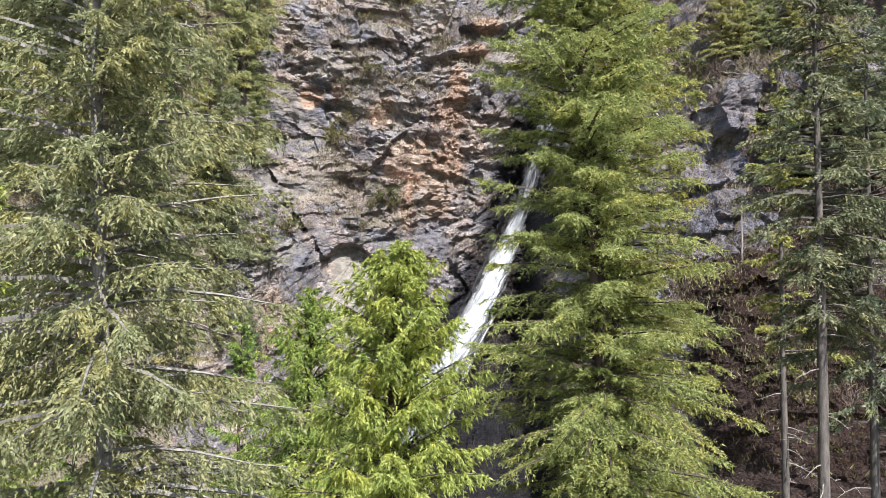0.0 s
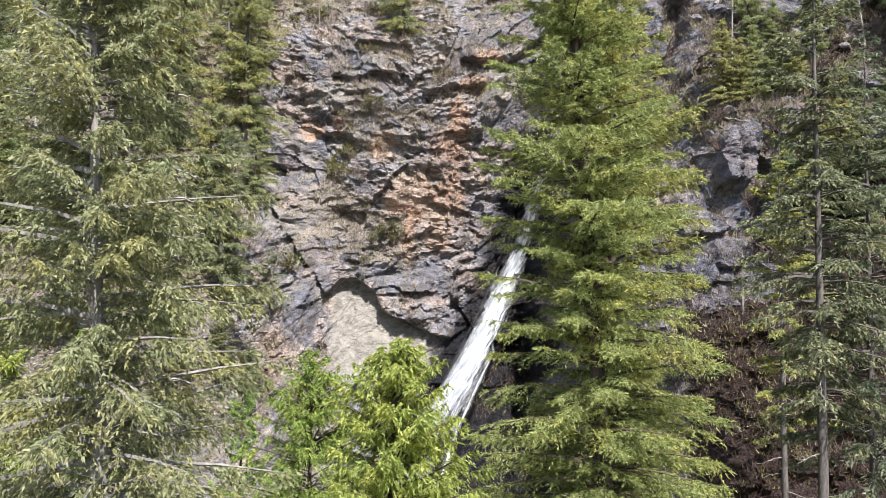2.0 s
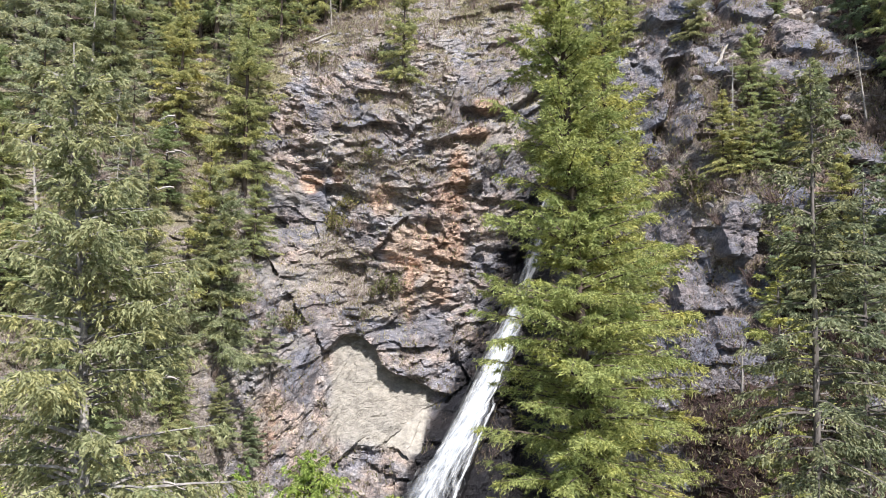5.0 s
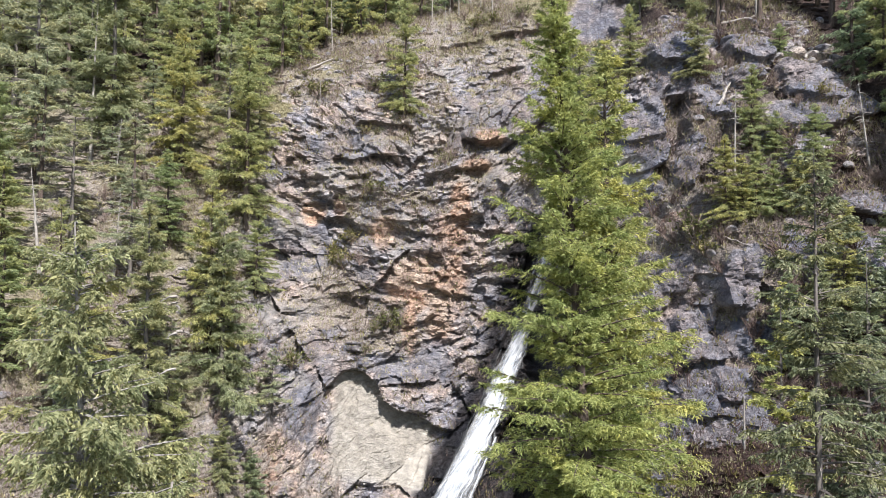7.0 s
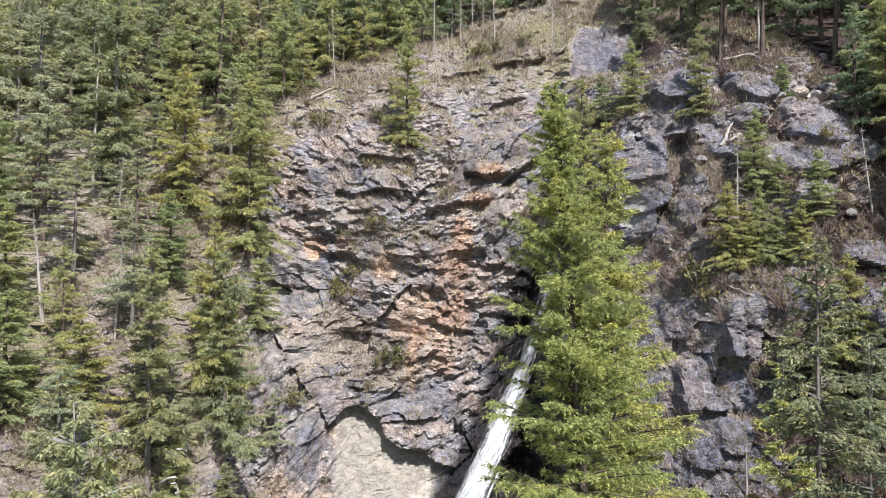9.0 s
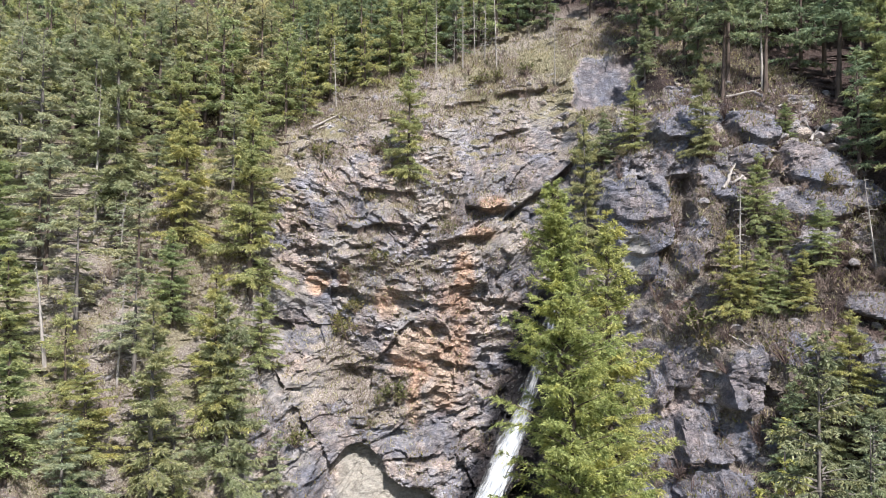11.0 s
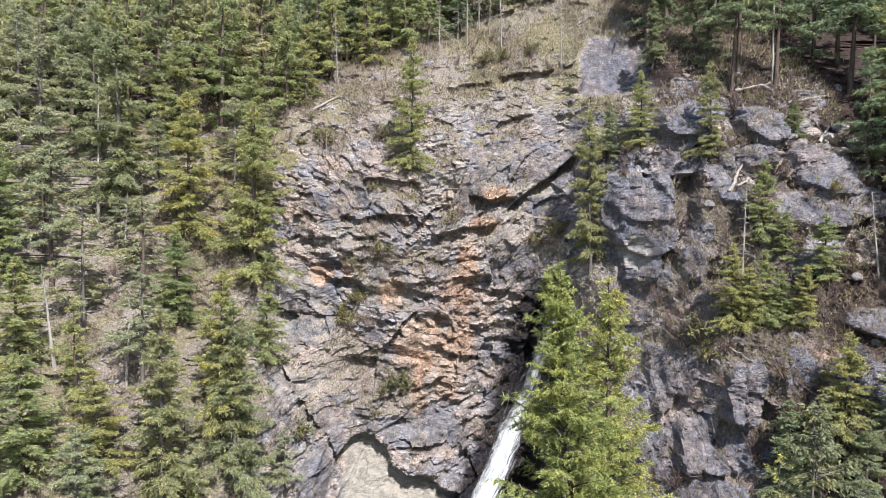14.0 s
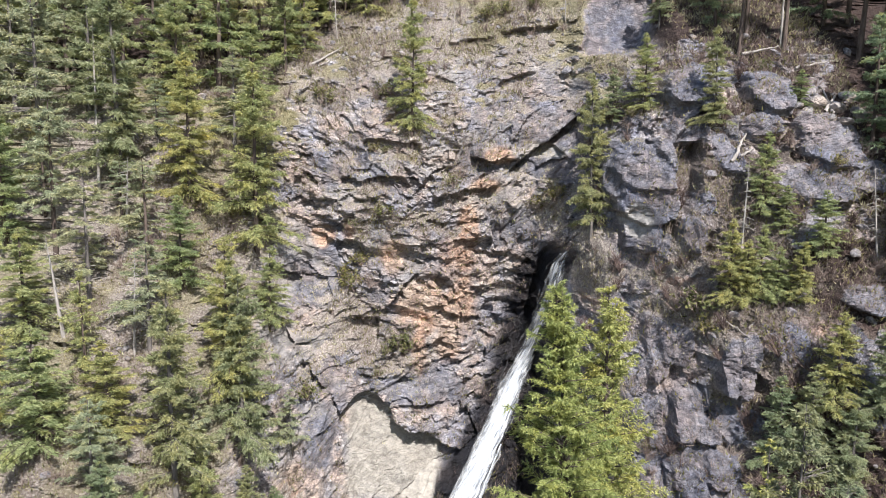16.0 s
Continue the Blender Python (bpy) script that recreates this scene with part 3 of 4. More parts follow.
# Wet rock near the fall plus painted shade; the slab only toned darker.
wet_shade = np.clip(ease(-4.2, -2.0, GX - np.interp(GZ, FALL_Z, FALL_X)) * ease(5.0 - 3.2 * ease(28, 34, GZ), 2.6 - 1.6 * ease(28, 34, GZ), GX - np.interp(GZ, FALL_Z, FALL_X) - 3.2 * ease(25, 20, GZ) - 4.0 * ease(18, 13, GZ)) * ease(42, 37, GZ) * (0.85 + 0.15 * ease(26, 20, GZ)) + 0.1 * slab_mask, 0, 1) * (1 - 0.95 * ease(0.55, 0.85, pale) * ease(27, 25, GZ))
pale = pale * (1 - 0.9 * ease(0.3, 0.8, wet_shade) * (GX < 12))
soil = soil * (1 - 0.9 * ease(0.3, 0.7, wet_shade))
# Leaf litter, widened on the right to paint in shade from the woods.
litter_shade = np.clip(ease(12.5, 15, GX) * ease(31, 25, GZ + 5 * (patchy - 0.5)) + 0.9 * ease(16, 19, GX) * ease(47, 53, GZ + 4 * (patchy - 0.5)) + 0.55 * ease(15.5, 21, GX + 3 * (patchy - 0.5)) + 0.9 * ease(19, 22.5, GX + 3 * (patchy - 0.5)) * ease(35, 31, GZ) + 0.9 * ease(23, 26, GX + 4 * (patchy - 0.5)) * ease(36, 39, GZ) + ease(0, 5, GZ - np.interp(GX, EDGE_X, EDGE_Z)), 0, 1)


def ground_y(x, z):
    """The distance of the finished surface at x and height z."""
    i = int(np.clip(np.searchsorted(gx, x) - 1, 0, len(gx) - 2))
    j = int(np.clip(np.searchsorted(gz, z) - 1, 0, len(gz) - 2))
    fu = min(max((x - gx[i]) / (gx[i + 1] - gx[i]), 0), 1)
    fv = min(max((z - gz[j]) / (gz[j + 1] - gz[j]), 0), 1)
    return float((GY[j, i] * (1 - fu) + GY[j, i + 1] * fu) * (1 - fv) + (GY[j + 1, i] * (1 - fu) + GY[j + 1, i + 1] * fu) * fv)


def ground_z(x, y):
    """The height of the ground at x, y on the gentler land near the foot."""
    i = int(np.clip(np.searchsorted(gx, x) - 1, 0, len(gx) - 2))
    return float(np.interp(y, FY[:, i], FZ[:, i]))


# valley floor in front of the slope, falling gently away from its foot
steps = np.array([-900, -500, -260, -120, -60, -30, -14, -6, -2.5])[:, None]
flat_y = GY[:1] + steps
flat_z = 4 + steps * 0.055 * (steps > -70) + (steps <= -70) * -3.85 + 0.6 * (fbm(gx[None] / 9 + 0 * steps, steps / 9 + 0 * gx[None], 111) - 0.5) * (steps > -100)
FY, FZ = np.concatenate([flat_y, GY]), np.concatenate([flat_z, GZ])
FX = np.broadcast_to(gx[None], FY.shape)
rest = lambda a, v: np.concatenate([np.full(flat_y.shape, v), a])
cover = np.stack([rest(iron, 0.0), rest(soil, 1.0), rest(pale, 0.0), rest(turf, 0.9)], -1)
rows_n, cols_n = FY.shape
corner = np.arange(rows_n * cols_n).reshape(rows_n, cols_n)
quads = np.stack([corner[:-1, :-1], corner[:-1, 1:], corner[1:, 1:], corner[1:, :-1]], -1)
mid_x, mid_z = FX[:-1, :-1], FZ[:-1, :-1]
is_cliff = (mid_x > -14.6) & (mid_x < 29) & (mid_z > 13.9) & (mid_z < 61.5) & (np.arange(rows_n - 1)[:, None] > 12)
places = np.stack([FX, FY, FZ], -1).reshape(-1, 3)
cover = cover.reshape(-1, 4)
for name, keep, label, cat in (("cliff", is_cliff, "fractured grey cliff with rusty orange stains and dry ledges", "cliff"), ("ground", ~is_cliff, "steep brown forest slope with dry grass and leaf litter", "ground")):
    q = quads[keep]
    used, q = np.unique(q.ravel(), return_inverse=True)
    me = mesh_of(name, places[used], q.reshape(-1, 4))
    me.attributes.new("cover", "FLOAT_COLOR", "POINT").data.foreach_set("color", cover[used].astype(np.float32).ravel())
    me.attributes.new("sound_face", "FLOAT", "POINT").data.foreach_set("value", rest(sound_face, 0.0).ravel()[used].astype(np.float32))
    me.attributes.new("wet_shade", "FLOAT", "POINT").data.foreach_set("value", rest(wet_shade, 0.0).ravel()[used].astype(np.float32))
    me.attributes.new("litter_shade", "FLOAT", "POINT").data.foreach_set("value", rest(litter_shade, 0.5).ravel()[used].astype(np.float32))
    tagged(part(name, me, ROCK), label, cat, kind="structure")


# ---- the waterfall
def ribbon(rng, xs, ys, zs, widths, solids, cols=15, rows=160, bulge=0.35, crisp=True):
    """A falling sheet: along it the given line, across it a rounded, uneven body; with its flow attribute."""
    t = np.linspace(0, 1, rows)
    k = np.linspace(0, 1, len(xs))
    cx, cy, cz, w, so = (np.interp(t, k, a) for a in (xs, ys, zs, widths, solids))
    a = np.linspace(-1, 1, cols)
    T, A = np.meshgrid(t, a, indexing="ij")
    seed = int(rng.integers(1000))
    rag = 1 + 0.35 * (fbm(T * 30, A * 0 + np.sign(A) * 3, seed) - 0.5)
    X = cx[:, None] + A * w[:, None] * rag * 0.5
    n = fbm(T * 22, A * 3.0, seed + 7, 4) - 0.5
    Y = cy[:, None] - bulge * np.sqrt(np.maximum(1 - A * A, 0)) * w[:, None] * 0.5 - n * 0.4
    Z = cz[:, None] + 0.18 * A * w[:, None]
    c = np.arange(rows * cols).reshape(rows, cols)
    q = np.stack([c[:-1, :-1], c[1:, :-1], c[1:, 1:], c[:-1, 1:]], -1).reshape(-1, 4)
    me = mesh_of("water", np.stack([X, Y, Z], -1).reshape(-1, 3), q, True)
    flow = np.stack([T * rows * 0.05, (A + 1) / 2 * (0.4 + w[:, None] * 0.3), so[:, None] * np.where(A < 0, (1 - np.abs(A)) ** 2.0, (1 - np.abs(A)) ** (1.1 if crisp else 2.0)), np.ones_like(T)], -1)
    me.attributes.new("flow", "FLOAT_COLOR", "POINT").data.foreach_set("color", flow.astype(np.float32).ravel())
    return me


rng = np.random.default_rng(5)
fall_z = np.array((39.2, 38.2, 36.0, 34.0, 31.5, 29.4, 27.3, 25.3, 23.2, 21.2, 19.5, 17.8, 16.0, 14.3, 11.0))
fall_x = np.interp(fall_z, FALL_Z, FALL_X)
fall_y = np.array([min(ground_y(x + o, z) for o in (-0.2, 0.2, 0.6)) for x, z in zip(fall_x, fall_z)])
fall_y = np.minimum(np.convolve(np.pad(fall_y, 1, "edge"), (0.25, 0.5, 0.25), "valid"), fall_y) - 0.15
waterfall = tagged(new("waterfall"), "white waterfall plunging down a dark rock cleft", "waterfall")
part("main_fall", ribbon(rng, fall_x, fall_y, fall_z, (1.4, 1.8, 2.1, 2.3, 2.3, 2.5, 3.2, 3.6, 3.6, 3.8, 4.1, 4.4, 4.6, 4.8, 5.0), (0.5, 0.55, 0.5, 0.5, 0.52, 0.65, 0.95, 1.1, 1.15, 1.15, 1.05, 0.85, 0.5, 0.2, 0.05)), WATER, waterfall)
part("spray_veil", ribbon(rng, fall_x[5:] - np.linspace(0.2, 1.0, 10), fall_y[5:] - 0.5, fall_z[5:], np.linspace(2.2, 6.0, 10), np.linspace(0.25, 0.75, 10), crisp=False), MIST, waterfall, "thin misty spray")
side_z = np.linspace(20.5, 10.5, 8)
side_x = np.interp(side_z, FALL_Z, FALL_X) + np.linspace(1.9, 1.5, 8)
side_y = np.array([ground_y(x, z) for x, z in zip(side_x, side_z)]) - 0.25
part("side_trickle", ribbon(rng, side_x, side_y, side_z, np.linspace(0.35, 0.7, 8), np.full(8, 0.85), 7, 80), WATER, waterfall, "narrow side trickle")


# ---- conifers
def tube(points, radii, sides=7):
    """Corners and faces of a tapered round stem along points."""
    p, r = np.asarray(points, float), np.asarray(radii, float)
    ahead = np.gradient(p, axis=0)
    ahead /= np.linalg.norm(ahead, axis=1, keepdims=True) + 1e-9
    ref = np.where(np.abs(ahead[:, 2:]) > 0.9, (1.0, 0, 0), (0, 0, 1.0))
    a = np.cross(ahead, ref)
    a /= np.linalg.norm(a, axis=1, keepdims=True) + 1e-9
    b = np.cross(ahead, a)
    ang = np.arange(sides) * 2 * np.pi / sides
    v = p[:, None] + r[:, None, None] * (np.cos(ang)[None, :, None] * a[:, None] + np.sin(ang)[None, :, None] * b[:, None])
    n = len(p)
    i, j = np.meshgrid(np.arange(n - 1), np.arange(sides), indexing="ij")
    f = np.stack([i * sides + j, i * sides + (j + 1) % sides, (i + 1) * sides + (j + 1) % sides, (i + 1) * sides + j], -1)
    return v.reshape(-1, 3), f.reshape(-1, 4)


def joined(pieces):
    verts, faces, at = [], [], 0
    for v, f in pieces:
        verts.append(v), faces.append(f + at)
        at += len(v)
    return np.concatenate(verts), np.concatenate(faces)


def unit(a):
    return a / (np.linalg.norm(a, axis=-1, keepdims=True) + 1e-9)


def sprays(rng, at, way, size, flat=0.5):
    """One slender pointed spray a place: its stem at `at`, pointing along `way`."""
    n = len(at)
    side = unit(np.cross(way, unit(rng.normal(size=(n, 3)) * (1 - flat) + np.array((0, 0, 1.0)) * flat * 1.4)))
    lift = np.cross(side, way) * rng.normal(0, 0.16, (n, 1))
    ln = (size[0] * rng.uniform(0.6, 1.35, (n, 1)))
    wd = (size[1] * rng.uniform(0.6, 1.3, (n, 1)))
    v = np.stack([at + side * wd, at - side * wd, at + way * ln + lift * ln], 1).reshape(-1, 3)
    return v, np.arange(3 * n).reshape(-1, 3)


def crown_of(rng, H, R, base, branches, twigs, leaves, size, droop=0.35, rise=0.25, power=0.8, hang=0.5, flat=0.5, ragged=0.25, bare=0.0, belly=0.0, lean=0.0, fray=0.32, inner=0.15, twig=9.0):
    """Limbs and sprays of a conifer of height H with a crown of radius R from the height base up."""
    h = base + (H - base) * np.sort(rng.uniform(0, 1, branches) ** 0.92)
    t = (h - base) / (H - base)
    shape = np.clip((1 - t) ** power * (1 - belly * (1 - t) ** 3), 0.02, 1)
    L = R * shape * rng.uniform(1 - 2 * ragged, 1 + 0.6 * ragged, branches) + 0.12
    gap = 0.5 + 0.5 * np.sin(h * 2.1 + rng.uniform(0, 6, branches)) 
    L *= (0.86 + 0.2 * gap) * np.where(rng.uniform(size=branches) < inner, 0.42, 1.0)
    az = rng.uniform(0, 2 * np.pi, branches)
    out = np.stack([np.cos(az), np.sin(az), 0 * az], -1)
    up_ = rise * (0.4 + 1.6 * t) + rng.normal(0, 0.08, branches)
    dr = droop * (1.25 - 0.9 * t) * rng.uniform(0.7, 1.3, branches)

    def on(s, b):
        return out[b] * (s * L[b])[:, None] + np.array((0, 0, 1.0)) * (h[b] + L[b] * (up_[b] * s - dr[b] * s * s + 0.35 * dr[b] * s**3))[:, None] + np.array((lean, 0, 0)) * h[b][:, None]

    limbs = []
    for b in range(branches):
        s = np.array((0, 0.95)) if branches < 100 else np.array((0, 0.5, 0.95)) if branches < 170 else np.array((0, 0.3, 0.62, 0.95))
        r = 0.011 * L[b] + 0.008
        limbs.append(tube(on(s, np.full(len(s), b)), r * (1.5 - 1.35 * s), 3))
    # twigs off each limb, more of them where limbs are long
    share = L / L.sum()
    count = np.maximum((share * branches * twigs).astype(int), 3)
    b = np.repeat(np.arange(branches), count)
    s = rng.uniform(0.1 + bare, 1.0, len(b)) ** 0.9
    p = on(s, b)
    ahead = unit(on(np.minimum(s + 0.06, 1.06), b) - p)
    side = np.stack([-out[b][:, 1], out[b][:, 0], 0 * s], -1) * np.sign(rng.normal(size=len(b)))[:, None]
    tw = unit(ahead * rng.uniform(0.3, 1.0, (len(b), 1)) + side * rng.uniform(0.2, 1.1, (len(b), 1)) + np.array((0, 0, -1.0)) * hang * rng.uniform(0.1, 1.0, (len(b), 1)) + rng.normal(0, 0.12, (len(b), 3)))
    tl = np.minimum(0.12 + 0.30 * L[b] * (1.05 - s * 0.75), twig) * rng.uniform(0.5, 1.2, len(b))
    k = np.tile(np.arange(leaves), len(b))
    bb = np.repeat(np.arange(len(b)), leaves)
    f = (k + rng.uniform(0.2, 1, len(k))) / leaves
    sag = np.array((0, 0, -1.0)) * (0.35 * hang * (f**2) * tl[bb])[:, None]
    at = p[bb] + tw[bb] * (f * tl[bb])[:, None] + sag + rng.normal(0, size[0] * 0.15, (len(bb), 3))
    way = unit(tw[bb] + np.array((0, 0, -1.0)) * (hang * 0.6 * f)[:, None] + rng.normal(0, fray, (len(bb), 3)))
    return joined(limbs), sprays(rng, at, way, size, flat)


def stem_of(rng, H, radius, lean=0.0, sides=9):
    n = 14
    z = np.linspace(-0.8, H, n)
    wob = np.cumsum(rng.normal(0, 0.012 * radius * 6, (n, 2)), 0)
    wob -= wob[1]
    f = np.clip(z / H, 0, 1)
    r = radius * (1 - f) ** 0.85 + 0.012
    r[0], r[1] = radius * 1.25, radius * 1.1
    return tube(np.stack([wob[:, 0] + lean * z, wob[:, 1], z], -1), r, sides)


def conifer(name, seed, H, R, base, radius, needles, wood, label, category, stubs=0, stub_top=0.35, stub_reach=0.75, **more):
    """A conifer: trunk, limbs and crown under an Empty at its foot."""
    rng = np.random.default_rng(seed)
    tree = tagged(new(name), label, category)
    trunk = part("trunk", mesh_of("trunk", *stem_of(rng, H, radius, more.get("lean", 0.0)), True), wood, tree)
    limbs, crown = crown_of(rng, H, R, base, **more)
    tagged(part("branchwork", mesh_of("branchwork", *limbs), wood, tree), kind="stuff")
    tagged(part("crown", mesh_of("crown", *crown), needles, tree), kind="stuff")
    if stubs:
        tagged(part("dead_branchwork", mesh_of("dead_branchwork", *dead_limbs(rng, base * 0.25, base + (H - base) * stub_top, stubs, R * stub_reach, H)), DEAD, trunk, "bare grey dead branches"), kind="stuff")
    return tree


def dead_limbs(rng, z0, z1, n, length, H):
    out = []
    for _ in range(n):
        z, a = rng.uniform(z0, z1), rng.uniform(0, 2 * np.pi)
        l = length * rng.uniform(0.35, 1.0) * (1.1 - z / H)
        s = np.linspace(0, 1, 5)
        d = np.array((np.cos(a), np.sin(a), 0))
        p = np.outer(s * l, d) + np.outer(np.ones(5), (0, 0, z)) + np.outer(l * (0.1 * s - 0.35 * s * s), (0, 0, 1)) + rng.normal(0, 0.03 * l, (5, 3)) * s[:, None]
        out.append(tube(p, 0.022 * (1 - s) + 0.006, 4))
        for _ in range(4):
            q = p[rng.integers(2, 5)]
            e = q + unit(d + rng.normal(0, 0.7, 3)) * l * rng.uniform(0.1, 0.3)
            out.append(tube([q, (q + e) / 2 + rng.normal(0, 0.02, 3), e], (0.012, 0.009, 0.004), 3))
    return joined(out)


def stand(tree, x, y, z, scale=1.0, turn=0.0, wide=1.0):
    tree.location, tree.rotation_euler, tree.scale = (x, y, z), (0, 0, turn), (scale * wide, scale * wide, scale)
    return tree


def at_pose(x, y, z, scale=1.0, turn=0.0, wide=1.0, lean=0.0):
    return Matrix.Translation((x, y, z)) @ Euler((lean, 0, turn)).to_matrix().to_4x4() @ Matrix.Diagonal((scale * wide, scale * wide, scale, 1))


# the tall trees that stand in front of the cliff
def near_tree(name, seed, x, y, tip, R, needles, wood, label, category, radius, base_up, **more):
    foot = ground_z(x, y)
    H = tip - foot
    return stand(conifer(name, seed, H, R, base_up, radius, needles, wood, label, category, **more), x, y, foot)


near_tree("spruce_tree", 1, -4.5, 12.9, 35.1, 4.7, OLIVE, PALE_BARK, "tall olive-green spruce with drooping sprays and a pale grey trunk", "spruce", 0.26, 9.0, lean=-0.055,
          branches=520, twigs=38, leaves=18, size=(0.09, 0.02), fray=0.42, droop=0.5, rise=0.22, power=0.6, hang=0.85, flat=0.25, ragged=0.24, stubs=60, stub_top=0.97, stub_reach=0.4)
near_tree("fir_tree", 2, 6.9, 24.3, 43.9, 5.0, FIR, BROWN_BARK, "broad full-crowned green fir standing before the waterfall", "fir", 0.42, 9.0, lean=-0.073,
          branches=900, twigs=30, leaves=16, size=(0.13, 0.019), droop=0.5, rise=0.36, power=0.66, hang=0.45, flat=0.1, ragged=0.3, belly=0.15, inner=0.38, fray=0.6, twig=0.75, stubs=8)
near_tree("fir_tree", 3, 7.6, 27.4, 43.2, 4.9, FIR, BROWN_BARK, "green fir crowding close behind the broad one", "fir", 0.38, 10.0, lean=-0.03,
          branches=560, twigs=28, leaves=12, size=(0.15, 0.024), droop=0.5, rise=0.36, power=0.66, hang=0.5, flat=0.1, ragged=0.3, belly=0.1, inner=0.34, fray=0.6, twig=0.75)
near_tree("cedar_tree", 4, -1.0, 22.8, 24.1, 4.9, CEDAR, BROWN_BARK, "bright yellow-green cedar with flat drooping sprays", "cedar", 0.2, 7.0,
          branches=430, twigs=32, leaves=14, size=(0.14, 0.026), droop=0.4, rise=0.45, power=0.66, hang=1.0, flat=0.3, ragged=0.2, stubs=24)
near_tree("cedar_tree", 5, -5.7, 35.5, 22.7, 6.4, GREEN_CEDAR, BROWN_BARK, "green cedar at the foot of the cliff", "cedar", 0.2, 2.0,
          branches=420, twigs=26, leaves=13, size=(0.16, 0.03), droop=0.4, rise=0.4, power=0.66, hang=1.0, flat=0.3)
near_tree("cedar_tree", 6, -11.8, 20.0, 25.3, 3.2, CEDAR, BROWN_BARK, "bright lime-green cedar low on the slope", "cedar", 0.2, 3.0,
          branches=180, twigs=24, leaves=7, size=(0.24, 0.036), droop=0.4, rise=0.4, power=0.7, hang=0.8, flat=0.3)
near_tree("spruce_tree", 7, 13.9, 26.3, 39.1, 3.4, SILVER, GREY_BARK, "slim spruce with a bare lower trunk and grey-green crown", "spruce", 0.27, 18.0,
          branches=210, twigs=20, leaves=9, size=(0.15, 0.036), droop=0.5, rise=0.25, power=0.6, hang=0.6, flat=0.35, ragged=0.35, bare=0.15, stubs=40)
near_tree("spruce_tree", 8, 16.1, 26.9, 35.5, 3.1, SILVER, GREY_BARK, "slim grey-green spruce with dead lower branches", "spruce", 0.22, 14.0,
          branches=150, twigs=20, leaves=9, size=(0.15, 0.036), droop=0.5, rise=0.25, power=0.6, hang=0.6, flat=0.35, ragged=0.35, bare=0.15, stubs=40)
near_tree("pine_tree", 9, 16.35, 34.4, 34.2, 2.6, FIR, GREY_BARK, "thin-crowned conifer with a dark straight trunk", "fir", 0.2, 11.0,
          branches=100, twigs=18, leaves=9, size=(0.17, 0.036), droop=0.45, rise=0.3, power=0.6, hang=0.4, flat=0.5, ragged=0.4, bare=0.2, stubs=20)
for seed, x, y, tip, R in ((41, -9.6, 38.0, 21.5, 2.8), (42, -14.0, 30.0, 24.5, 3.2)):
    near_tree("cedar_tree", seed, x, y, tip, R, GREEN_CEDAR, BROWN_BARK, "young green cedar among the taller trees", "cedar", 0.16, 1.5,
              branches=130, twigs=20, leaves=8, size=(0.17, 0.036), droop=0.4, rise=0.4, power=0.7, hang=0.8, flat=0.3)

# one tree of each growth for the slopes, copied further on
def slope_tree(name, seed, needles, wood, label, category, H=10.0, **more):
    d = dict(R=2.3, base=0.8, radius=0.15, branches=95, twigs=11, leaves=6, size=(0.2, 0.04), droop=0.4, rise=0.3, power=0.68, hang=0.4, flat=0.2, ragged=0.36, fray=0.5)
    d.update(more)
    return conifer(name, seed, H, d.pop("R"), d.pop("base"), d.pop("radius"), needles, wood, label, category, **d)


mid_fir = slope_tree("fir_tree", 21, FOREST, BROWN_BARK, "dense green fir on a steep rocky slope", "fir", branches=170, twigs=20, leaves=10, R=2.5, size=(0.17, 0.025))
mid_olive = slope_tree("spruce_tree", 22, OLIVE, GREY_BARK, "olive-green spruce among the slope forest", "spruce", branches=160, twigs=20, leaves=10, R=2.4, size=(0.17, 0.025), hang=0.35)
mid_thin = slope_tree("pine_tree", 23, PINE, GREY_BARK, "thin pine with gaps between its branches", "pine", branches=80, twigs=20, leaves=10, R=2.6, size=(0.18, 0.027), base=2.5, ragged=0.4, bare=0.2, stubs=14)
far_fir = slope_tree("fir_tree", 31, FOREST, BROWN_BARK, "green fir in the hillside forest", "fir", branches=84, twigs=12, leaves=8, size=(0.24, 0.033))
far_deep = slope_tree("fir_tree", 32, DEEP, BROWN_BARK, "dark green fir in the hillside forest", "fir", branches=80, twigs=12, leaves=8, size=(0.24, 0.033), R=2.1)
far_pine = slope_tree("pine_tree", 33, PINE, BROWN_BARK, "open-crowned pine in the hillside forest", "pine", branches=56, twigs=14, leaves=8, size=(0.24, 0.033), R=2.3, base=3.0, bare=0.15)
far_tall = slope_tree("pine_tree", 34, DEEP, BROWN_BARK, "dark conifer with a tall bare trunk in the shaded wood", "pine", branches=56, twigs=14, leaves=8, size=(0.24, 0.033), R=2.2, base=4.2, bare=0.1)
kinds = {"F": mid_fir, "O": mid_olive, "P": mid_thin}
first = set()
rng = np.random.default_rng(77)


def plant(kind, x, z, H, wide=1.0, sink=0.3, out=0.15):
    """A slope tree of height H with its foot in the ground at x and height z."""
    tree = kind
    m = at_pose(x, ground_y(x, z) - out, z - sink, H / 10.0, rng.uniform(0, 6.28), wide * (10.0 / H) ** 0.25, rng.normal(0, 0.02))
    if tree in first:
        tree = copy_thing(kind, m)
        tree.scale = m.to_scale()
    else:
        first.add(tree)
        tree.matrix_basis = m
    return tree


